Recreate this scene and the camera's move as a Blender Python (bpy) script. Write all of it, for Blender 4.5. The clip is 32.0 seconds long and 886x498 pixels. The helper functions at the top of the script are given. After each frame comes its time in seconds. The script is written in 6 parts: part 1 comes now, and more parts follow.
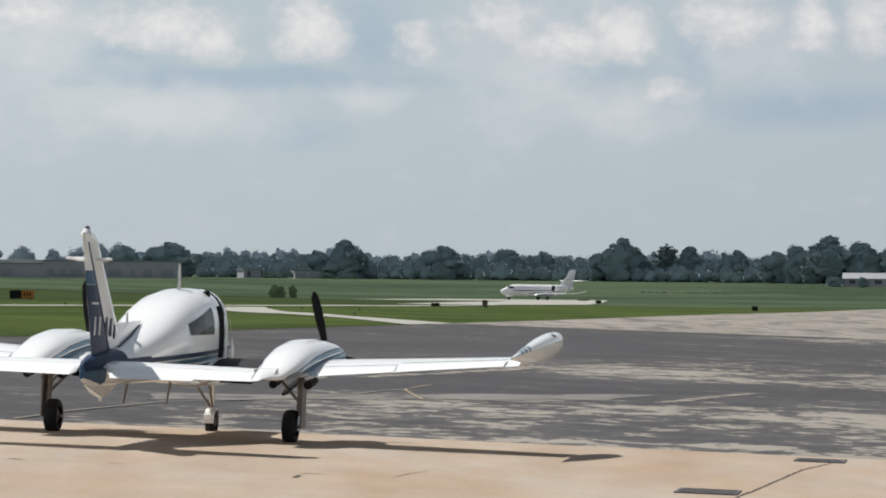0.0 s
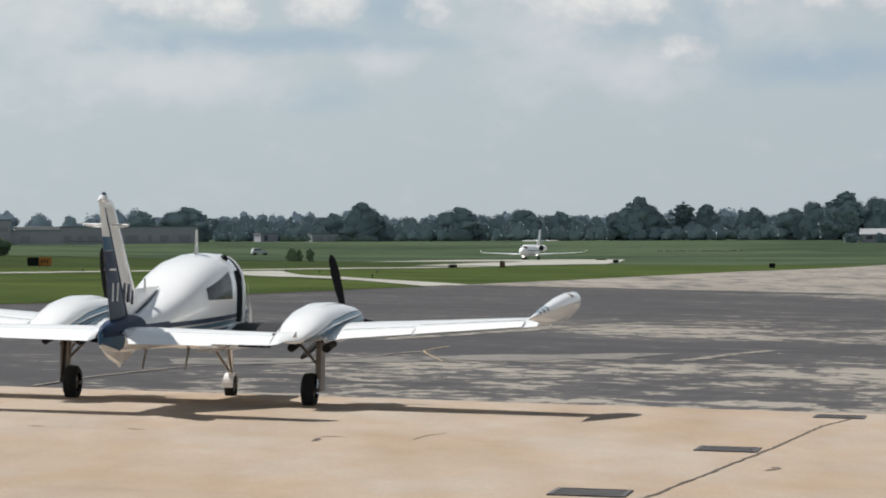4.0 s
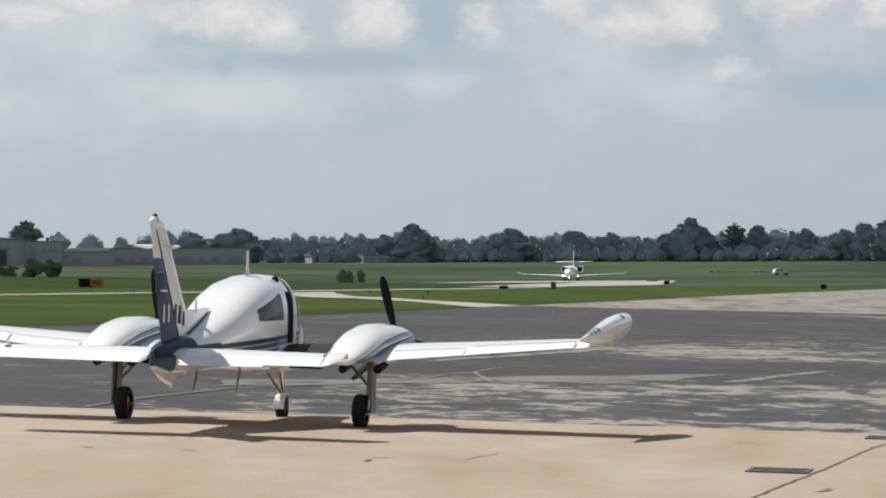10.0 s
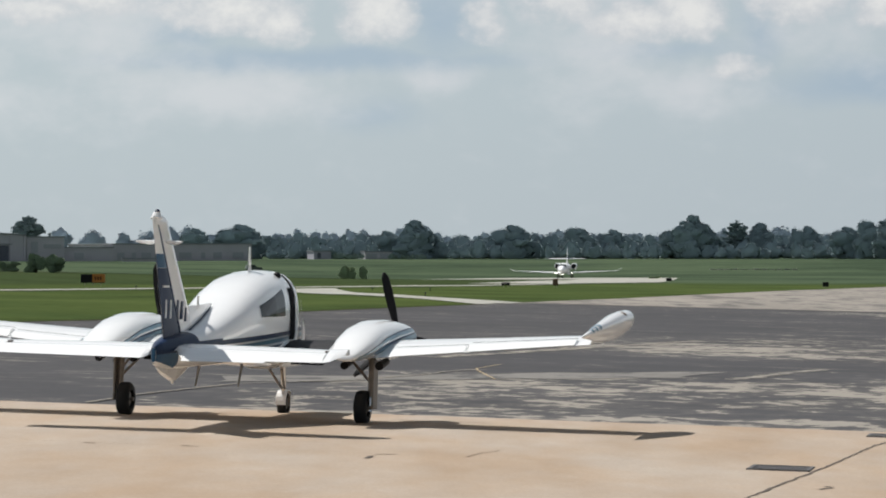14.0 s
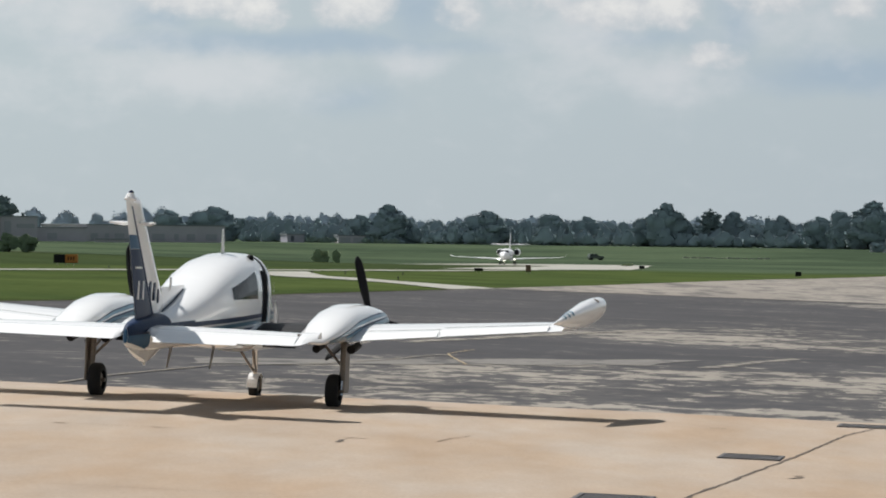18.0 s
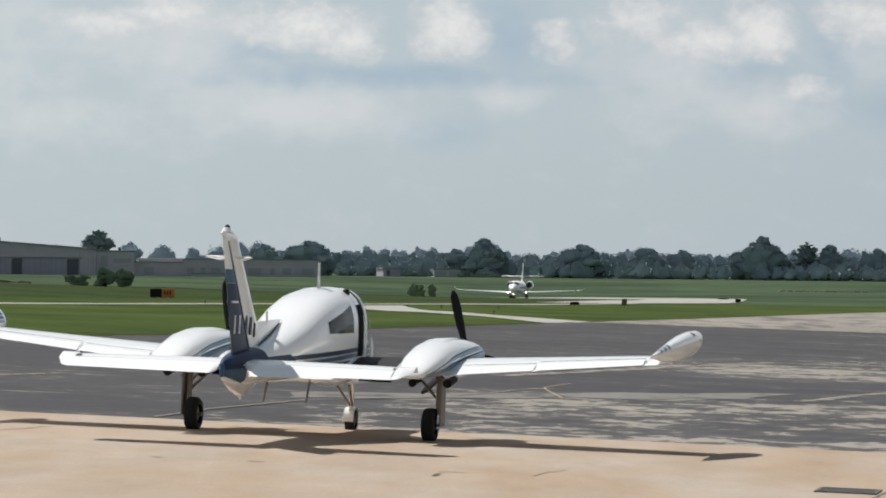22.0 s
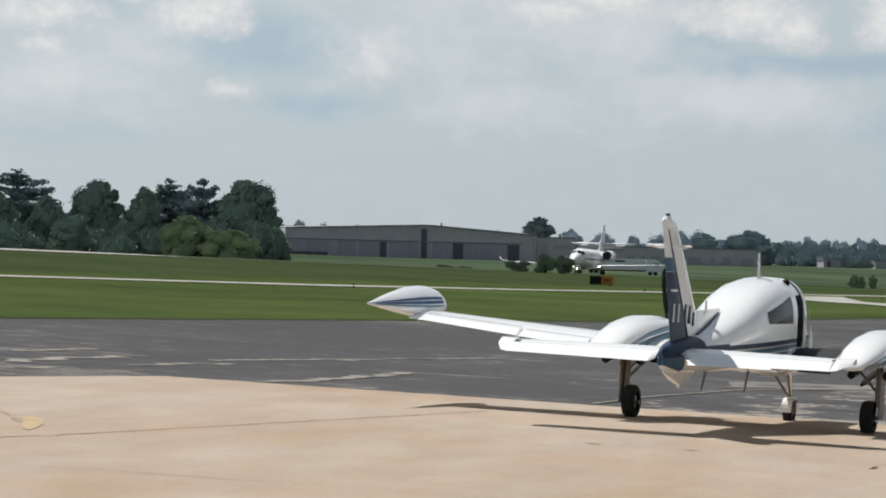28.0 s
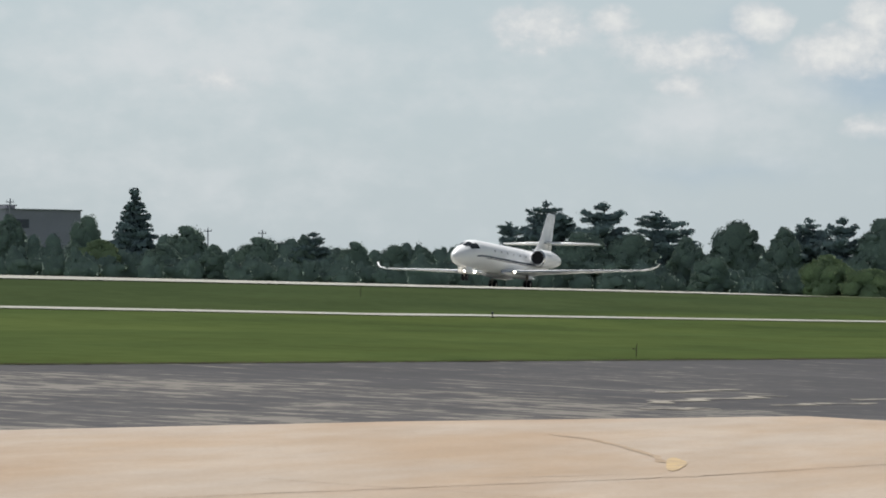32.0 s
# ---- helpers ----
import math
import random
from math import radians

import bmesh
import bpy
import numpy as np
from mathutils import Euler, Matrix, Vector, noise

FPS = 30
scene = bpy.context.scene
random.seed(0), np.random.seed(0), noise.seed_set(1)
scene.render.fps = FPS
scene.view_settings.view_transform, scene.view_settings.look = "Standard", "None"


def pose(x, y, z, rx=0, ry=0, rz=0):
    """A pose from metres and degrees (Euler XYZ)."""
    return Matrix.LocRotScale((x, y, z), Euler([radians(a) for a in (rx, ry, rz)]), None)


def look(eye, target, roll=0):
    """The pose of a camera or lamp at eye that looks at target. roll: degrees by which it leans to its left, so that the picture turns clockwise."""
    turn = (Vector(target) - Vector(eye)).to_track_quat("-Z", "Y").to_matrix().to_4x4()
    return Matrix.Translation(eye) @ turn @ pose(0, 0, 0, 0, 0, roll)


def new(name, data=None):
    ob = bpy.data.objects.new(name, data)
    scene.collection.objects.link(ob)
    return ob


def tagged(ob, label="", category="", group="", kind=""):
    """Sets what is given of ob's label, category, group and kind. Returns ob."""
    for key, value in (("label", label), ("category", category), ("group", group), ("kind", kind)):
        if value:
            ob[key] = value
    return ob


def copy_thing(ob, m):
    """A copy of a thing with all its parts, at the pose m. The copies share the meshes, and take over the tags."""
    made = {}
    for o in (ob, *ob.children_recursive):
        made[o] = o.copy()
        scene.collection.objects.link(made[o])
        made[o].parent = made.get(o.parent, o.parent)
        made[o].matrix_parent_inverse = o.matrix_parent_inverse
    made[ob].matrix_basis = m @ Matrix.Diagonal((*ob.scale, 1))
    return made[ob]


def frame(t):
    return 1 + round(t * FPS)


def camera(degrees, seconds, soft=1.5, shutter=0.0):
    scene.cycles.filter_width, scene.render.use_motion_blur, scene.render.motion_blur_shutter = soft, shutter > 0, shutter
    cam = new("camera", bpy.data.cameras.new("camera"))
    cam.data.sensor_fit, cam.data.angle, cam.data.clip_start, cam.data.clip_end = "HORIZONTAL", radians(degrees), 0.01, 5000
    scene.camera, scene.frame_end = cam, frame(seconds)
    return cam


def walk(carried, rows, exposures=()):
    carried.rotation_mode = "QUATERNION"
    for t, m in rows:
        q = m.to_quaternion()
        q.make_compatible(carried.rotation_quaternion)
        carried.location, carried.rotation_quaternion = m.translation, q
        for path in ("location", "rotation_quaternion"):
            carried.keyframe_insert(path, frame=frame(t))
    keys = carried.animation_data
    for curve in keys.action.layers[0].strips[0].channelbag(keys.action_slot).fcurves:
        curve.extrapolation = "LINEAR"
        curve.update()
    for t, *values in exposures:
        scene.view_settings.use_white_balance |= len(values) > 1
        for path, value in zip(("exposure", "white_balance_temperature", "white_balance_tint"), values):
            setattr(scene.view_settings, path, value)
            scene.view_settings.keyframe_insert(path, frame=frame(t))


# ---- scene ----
cam = camera(13.0, 32.0, soft=1.9)
FPX = 6881.0
EYE = 2.575


def smooth(k):
    k = min(1.0, max(0.0, k))
    return k * k * (3 - 2 * k)


def lerp_rows(rows, x):
    if x <= rows[0][0]:
        return rows[0][1]
    for (x0, y0), (x1, y1) in zip(rows, rows[1:]):
        if x <= x1:
            return y0 + (y1 - y0) * (x - x0) / (x1 - x0)
    return rows[-1][1]


CROWN = [(150, 2.5), (250, 2.35), (385, 2.12), (555, 1.0), (650, 0.4), (800, 0.3)]
HD = math.radians(10.5)          # the runway's direction, left of the first view
CA, SA = math.cos(HD), math.sin(HD)


def plan(a, p):
    """Plan metres from the distance along the runway and off it."""
    return a * SA - p * CA, a * CA + p * SA


def along(x, y):
    return x * SA + y * CA, -x * CA + y * SA


def near_drop(a, p):
    a = max(-30.0, a)
    g = 0.0105 * (min(a, 150.0) - 56.5) + 0.0035 * max(0.0, a - 150)
    l = 1 - smooth((a - 120) / 420)
    side = 0.03 * (min(60.0, max(-35.0, p)) - 14.6) * l
    return 2.575 + g - side - lerp_rows(CROWN, a) * smooth((p - 60) / 69)


def drop(x, y):
    """How far the ground lies below the eye."""
    d = math.hypot(x, y) + 1e-6
    az = math.atan2(x, y)
    s = math.sin(HD - az)
    dr = 150 / max(s, 0.1875)
    if d <= dr:
        return near_drop(*along(x, y))
    xr, yr = x * dr / d, y * dr / d
    vr = near_drop(*along(xr, yr)) / dr
    vf = lerp_rows([(-0.42, -0.0012), (-0.17, 0.0016), (0.0, 0.0019), (0.12, 0.0021)], az)
    k = smooth((d - dr) / (1400 - dr)) ** 1.6
    return (vr + (vf - vr) * k) * min(d, 1700.0)


def ground_z(x, y):
    return EYE - drop(x, y)


# seconds, degrees up, roll, turn to the left; the eye stands in one place
VIEW = [
    (0, 0.340, -0.500, -0.000),
    (0.5, 0.371, -0.542, 0.071),
    (1, 0.396, -0.487, 0.137),
    (1.5, 0.418, -0.249, 0.505),
    (2, 0.284, -0.328, 0.634),
    (2.5, 0.159, -0.235, 0.347),
    (3, 0.007, 0.063, 0.630),
    (3.5, -0.182, 0.222, 0.560),
    (4, -0.229, 0.296, 0.249),
    (4.5, 0.088, 0.329, -0.369),
    (6.5, -0.097, 0.915, -0.029),
    (7, 0.015, 0.852, 0.125),
    (7.5, 0.265, 0.606, 0.557),
    (8, 0.251, 0.321, 0.626),
    (8.5, -0.043, 0.279, 0.516),
    (9, -0.169, 0.282, 0.377),
    (9.5, -0.055, 0.296, 0.847),
    (10, 0.087, 0.316, 1.000),
    (10.5, -0.136, 0.236, 0.816),
    (11, -0.369, 0.108, 0.775),
    (11.5, -0.097, 0.026, 0.794),
    (12, 0.031, -0.091, 0.974),
    (12.5, -0.011, 0.035, 1.511),
    (13, 0.142, 0.070, 1.588),
    (13.5, 0.090, 0.129, 1.124),
    (14, 0.037, 0.147, 1.031),
    (14.5, 0.065, 0.112, 1.102),
    (16.5, 0.139, -0.156, 1.054),
    (17, -0.059, -0.338, 1.273),
    (17.5, -0.156, -0.516, 1.017),
    (18, -0.184, -0.605, 0.639),
    (18.5, -0.247, -0.632, 0.404),
    (19, -0.149, -0.556, 0.678),
    (19.5, -0.089, -0.507, 1.226),
    (20, -0.026, -0.604, 1.327),
    (20.5, 0.070, -0.543, 1.096),
    (21, 0.164, -0.462, 1.414),
    (21.5, 0.223, -0.412, 1.818),
    (22, 0.302, -0.494, 2.051),
    (22.5, 0.367, -0.529, 2.400),
    (23, 0.444, -0.592, 2.649),
    (23.5, 0.570, -0.399, 2.841),
    (24, 0.545, -0.230, 3.329),
    (24.5, 0.348, -0.249, 4.081),
    (25, 0.046, -0.432, 4.979),
    (25.5, -0.354, -0.541, 5.990),
    (27.5, 0.342, -1.322, 7.254),
    (28, 0.023, -1.409, 8.527),
    (28.5, -0.017, -1.225, 9.854),
    (29, 0.126, -1.025, 10.553),
    (29.5, 0.240, -0.958, 10.501),
    (30, 0.121, -0.823, 11.008),
    (30.5, 0.121, -0.773, 12.301),
    (31, 0.184, -0.844, 13.966),
    (31.5, 0.178, -0.898, 15.836),
    (32, 0.461, -0.513, 17.942),
]
walk(cam, [(t, pose(0, 0, EYE, 90 + up, roll, turn)) for t, up, roll, turn in VIEW])

# ---------------------------------------------------------------- light
SUN_DIR = Vector((-0.506, 0.45, 1.0)).normalized()
sun = new("sun", bpy.data.lights.new("sun", "SUN"))
sun.data.energy, sun.data.angle, sun.data.color = 5.6, radians(0.6), (0.985, 0.955, 0.92)
sun.matrix_world = look((0, 0, 80), Vector((0, 0, 80)) - SUN_DIR)


# clouds by bearing and height in degrees, half width, half height, strength
HEAPS = [(-12.22, 3.34, 0.6, 0.28, 0.75), (-11.7, 2.3, 0.37, 0.2, 0.4), (-9.67, 2.83, 0.5, 0.4, 0.45), (-6.98, 3.58, 0.75, 0.2, 0.65), (-6.04, 3.7, 0.71, 0.23, 0.7), (-4.14, 3.55, 0.96, 0.32, 0.75),
         (-3.41, 3.39, 0.37, 0.3, 0.75), (-2.0, 3.53, 0.48, 0.43, 0.85), (-0.4, 3.38, 0.32, 0.28, 0.5), (0.77, 3.68, 0.62, 0.33, 0.55), (1.85, 3.37, 0.62, 0.25, 0.85), (2.6, 3.54, 0.48, 0.37, 1.0),
         (3.29, 2.69, 0.37, 0.15, 0.6), (4.17, 3.74, 0.58, 0.37, 0.75), (5.35, 3.72, 0.32, 0.38, 0.9), (6.28, 3.67, 0.4, 0.42, 0.8)]
HEAPS_WEST = [(-21.33, 2.93, 0.67, 0.17, 0.4), (-16.51, 3.72, 0.71, 0.32, 0.5), (-15.43, 3.82, 0.42, 0.21, 0.5), (-14.51, 3.36, 0.92, 0.28, 0.55), (-14.47, 2.87, 0.35, 0.15, 0.6), (-13.31, 3.83, 0.38, 0.25, 0.85),
         (-12.03, 3.46, 0.58, 0.3, 0.65), (-11.69, 2.3, 0.33, 0.17, 0.4), (-11.66, 3.87, 0.37, 0.33, 0.7)]
SHEETS = [(-21.98, 1.59, 3.33, 0.75, 0.3), (-21.58, 3.34, 2.5, 0.75, 0.55), (-17.0, 2.89, 1.25, 0.5, 0.35), (-14.02, 2.38, 1.25, 0.5, 0.5), (-13.2, 2.9, 1.0, 0.5, 0.45), (-8.47, 3.19, 1.58, 0.75, 0.45),
         (-7.61, 2.13, 1.67, 0.42, 0.4), (-6.06, 3.08, 0.83, 0.33, 0.55), (-5.95, 3.23, 1.08, 0.58, 0.6), (-4.21, 2.34, 1.58, 0.35, 0.75), (-1.14, 2.54, 0.46, 0.25, 0.6), (1.36, 3.02, 1.0, 0.92, 0.5),
         (2.57, 2.37, 0.92, 0.4, 0.5), (4.51, 3.29, 1.0, 0.5, 0.35)]
SHADES = [(-14.0, 1.6, 1.33, 0.25, 0.3), (-13.68, 3.41, 0.58, 0.5, 0.4), (-11.21, 3.0, 1.25, 0.43, 0.8), (-10.44, 2.11, 1.08, 0.23, 0.6), (-4.88, 3.16, 0.75, 0.23, 0.55), (-4.8, 2.86, 1.08, 0.22, 0.5),
         (-3.05, 2.81, 2.75, 0.18, 0.8), (-2.05, 2.04, 0.75, 0.3, 0.4), (-1.06, 3.42, 0.62, 0.75, 0.6), (2.27, 2.95, 1.0, 0.17, 0.5), (3.64, 3.16, 0.37, 0.5, 0.5), (5.34, 2.47, 1.58, 0.3, 0.7)]


def build_world():
    w = bpy.data.worlds.new("sky")
    w.use_nodes = True
    scene.world = w
    nt = w.node_tree
    nt.nodes.clear()
    n, l = nt.nodes.new, nt.links.new
    out, bg = n("ShaderNodeOutputWorld"), n("ShaderNodeBackground")
    sky = n("ShaderNodeTexSky")
    sky.sky_type, sky.sun_disc = "NISHITA", False
    sky.sun_elevation, sky.sun_rotation = math.asin(SUN_DIR.z), math.atan2(SUN_DIR.x, SUN_DIR.y)
    sky.air_density, sky.dust_density, sky.ozone_density = 1.0, 2.0, 1.5
    dim = n("ShaderNodeVectorMath")
    dim.operation = "SCALE"
    dim.inputs["Scale"].default_value = 0.07
    l(sky.outputs[0], dim.inputs[0])
    co, mp = n("ShaderNodeTexCoord"), n("ShaderNodeMapping")
    l(co.outputs["Generated"], mp.inputs[0])
    mp.inputs["Scale"].default_value = (1.0, 1.0, 1.9)
    sep = n("ShaderNodeSeparateXYZ")
    l(co.outputs["Generated"], sep.inputs[0])

    def noise_node(scale, detail, rough, dist=0.0, off=(0, 0, 0)):
        m2 = n("ShaderNodeMapping")
        m2.inputs["Location"].default_value = off
        l(mp.outputs[0], m2.inputs[0])
        t = n("ShaderNodeTexNoise")
        t.inputs["Scale"].default_value, t.inputs["Detail"].default_value = scale, detail
        t.inputs["Roughness"].default_value, t.inputs["Distortion"].default_value = rough, dist
        l(m2.outputs[0], t.inputs["Vector"])
        return t.outputs["Fac"]

    def ramp(fac, *stops):
        r = n("ShaderNodeValToRGB")
        e = r.color_ramp.elements
        while len(e) > 1:
            e.remove(e[-1])
        for i, (p, c) in enumerate(stops):
            k = e[0] if i == 0 else e.new(p)
            k.position, k.color = p, (*c, 1) if len(c) == 3 else c
        l(fac, r.inputs[0])
        return r.outputs[0]

    def mix(fac, a, b):
        m = n("ShaderNodeMix")
        m.data_type = "RGBA"
        if isinstance(fac, float):
            m.inputs["Factor"].default_value = fac
        else:
            l(fac, m.inputs["Factor"])
        for s, v in (("A", a), ("B", b)):
            i = [k for k in m.inputs if k.name == s and k.type == "RGBA"][0]
            if isinstance(v, tuple):
                i.default_value = (*v, 1)
            else:
                l(v, i)
        return [k for k in m.outputs if k.type == "RGBA"][0]

    # veil of haze that covers the blue, paler towards the horizon
    haze = ramp(sep.outputs["Z"], (0.0, (0.487, 0.557, 0.60)), (0.04, (0.483, 0.563, 0.61)), (0.12, (0.465, 0.55, 0.60)), (0.5, (0.40, 0.48, 0.56)))
    base = mix(0.86, dim.outputs[0], haze)
    def op(kind, a, b, c=None):
        k = n("ShaderNodeMath")
        k.operation = kind
        for i, v in enumerate((a, b, c)):
            if isinstance(v, (float, int)):
                k.inputs[i].default_value = v
            elif v is not None:
                l(v, k.inputs[i])
        return k.outputs[0]

    def span(v, lo, hi, a=0.0, b=1.0, soft=True):
        k = n("ShaderNodeMapRange")
        if soft:
            k.interpolation_type = "SMOOTHSTEP"
        for i, q in enumerate((lo, hi, a, b)):
            k.inputs[1 + i].default_value = q
        l(v, k.inputs[0])
        return k.outputs[0]

    # bearing and height of each point of the sky, in degrees
    az = op("MULTIPLY", op("ARCTAN2", sep.outputs["X"], sep.outputs["Y"]), 57.2958)
    el = op("MULTIPLY", op("ARCSINE", sep.outputs["Z"], 0), 57.2958)
    dome = n("ShaderNodeCombineXYZ")
    l(az, dome.inputs[0])
    l(el, dome.inputs[1])

    def fbm(scale, detail, rough, off=0.0, stretch=1.0, colour=False):
        m2, t = n("ShaderNodeMapping"), n("ShaderNodeTexNoise")
        m2.inputs["Location"].default_value, m2.inputs["Scale"].default_value = (off, off * 0.7, 0), (1, stretch, 1)
        l(dome.outputs[0], m2.inputs[0])
        l(m2.outputs[0], t.inputs["Vector"])
        t.inputs["Scale"].default_value, t.inputs["Detail"].default_value, t.inputs["Roughness"].default_value = scale, detail, rough
        return t.outputs["Color" if colour else "Fac"]

    warp, bent = n("ShaderNodeVectorMath"), n("ShaderNodeVectorMath")
    warp.operation, bent.operation = "MULTIPLY_ADD", "ADD"
    l(fbm(1.1, 3, 0.55, 3.0, colour=True), warp.inputs[0])
    warp.inputs[1].default_value, warp.inputs[2].default_value = (0.7, 0.32, 0), (-0.35, -0.16, 0)
    l(warp.outputs[0], bent.inputs[0])
    l(dome.outputs[0], bent.inputs[1])

    def field(blobs, far=1.5):
        best = None
        for ca, ce, wa, we, b in blobs:
            q, d = n("ShaderNodeVectorMath"), n("ShaderNodeVectorMath")
            q.operation, d.operation = "MULTIPLY_ADD", "LENGTH"
            l(bent.outputs[0], q.inputs[0])
            q.inputs[1].default_value, q.inputs[2].default_value = (1 / wa, 1 / we, 0), (-ca / wa, -ce / we, 0)
            l(q.outputs[0], d.inputs[0])
            v = span(d.outputs["Value"], 0.0, far, b, 0.0, False)
            best = v if best is None else op("MAXIMUM", best, v)
        return best

    # the part of the sky whose clouds are known one by one; elsewhere they are strewn at random
    known = op("MULTIPLY", op("MULTIPLY", span(az, -29, -25), span(az, 8, 11, 1, 0)), span(el, 4.2, 6.0, 1, 0))
    strewn = op("SUBTRACT", 1.0, known)
    sheet = ramp(noise_node(11.0, 5, 0.5, 0.2, (1.3, 0.1, 0.5)), (0.40, (0, 0, 0)), (0.66, (0.75, 0.75, 0.75)))
    grey = ramp(noise_node(19.0, 5, 0.5, 0.2), (0.45, (0, 0, 0)), (0.62, (0.85, 0.85, 0.85)))
    puff = ramp(noise_node(34.0, 6, 0.48, 0.1, (0.37, 0.2, 0.1)), (0.49, (0, 0, 0)), (0.57, (0.4, 0.4, 0.4)), (0.68, (0.9, 0.9, 0.9)))
    broad = op("SUBTRACT", fbm(0.9, 4, 0.5, 1.0, 1.8), 0.5)
    lump = op("SUBTRACT", fbm(2.3, 6, 0.56, 7.0, 1.35), 0.5)
    fleck = op("SUBTRACT", fbm(5.5, 5, 0.6, 11.0, 1.2), 0.5)
    # grey blue bases and gaps, soft pale sheets, then bright heaped tops
    m = op("MULTIPLY", span(op("ADD", field(SHADES, 1.6), op("MULTIPLY", broad, 0.4)), 0.0, 0.62, 0, 0.95), known)
    base = mix(op("MAXIMUM", m, op("MULTIPLY", grey, strewn)), base, (0.375, 0.465, 0.545))
    m = op("MULTIPLY", span(op("ADD", field(SHEETS, 1.8), op("ADD", op("MULTIPLY", broad, 0.7), op("MULTIPLY", lump, 0.45))), -0.02, 0.68, 0, 0.9), known)
    base = mix(op("MAXIMUM", m, op("MULTIPLY", sheet, strewn)), base, (0.595, 0.625, 0.65))
    heap = op("MAXIMUM", field(HEAPS), field(HEAPS_WEST))
    g = op("ADD", heap, op("ADD", op("MULTIPLY", lump, 0.85), op("MULTIPLY", fleck, 0.28)))
    m = op("MULTIPLY", op("MULTIPLY", span(g, -0.05, 0.42, 0, 0.92), span(heap, 0.0, 0.14)), known)
    body = mix(span(op("ADD", g, op("MULTIPLY", fleck, 0.5)), 0.12, 0.95, 0, 1), (0.575, 0.60, 0.625), (0.755, 0.755, 0.74))
    base = mix(op("MAXIMUM", m, op("MULTIPLY", puff, strewn)), base, body)
    # the sky is dimmer away from the sun
    dot = n("ShaderNodeVectorMath")
    dot.operation = "DOT_PRODUCT"
    dot.inputs[1].default_value = Vector((SUN_DIR.x, SUN_DIR.y, 0)).normalized()
    l(co.outputs["Generated"], dot.inputs[0])
    away = ramp(dot.outputs["Value"], (0.0, (0.41, 0.43, 0.46)), (0.55, (0.84, 0.85, 0.865)), (0.83, (0.89, 0.89, 0.90)), (1.0, (1.0, 1.0, 0.985)))
    back = n("ShaderNodeMapRange")
    back.inputs[1].default_value, back.inputs[2].default_value = -0.9, 0.85
    l(dot.outputs["Value"], back.inputs[0])
    l(back.outputs[0], away.node.inputs[0])
    shade = n("ShaderNodeVectorMath")
    shade.operation = "MULTIPLY"
    l(base, shade.inputs[0])
    l(away, shade.inputs[1])
    # and deeper overhead than in the haze near the horizon
    deep = ramp(sep.outputs["Z"], (0.10, (1, 1, 1)), (0.35, (0.60, 0.625, 0.66)), (1.0, (0.42, 0.445, 0.48)))
    zen = n("ShaderNodeVectorMath")
    zen.operation = "MULTIPLY"
    l(shade.outputs[0], zen.inputs[0])
    l(deep, zen.inputs[1])
    l(zen.outputs[0], bg.inputs["Color"])
    bg.inputs["Strength"].default_value = 1.12
    l(bg.outputs[0], out.inputs["Surface"])


build_world()
scene.view_settings.exposure = 0.0


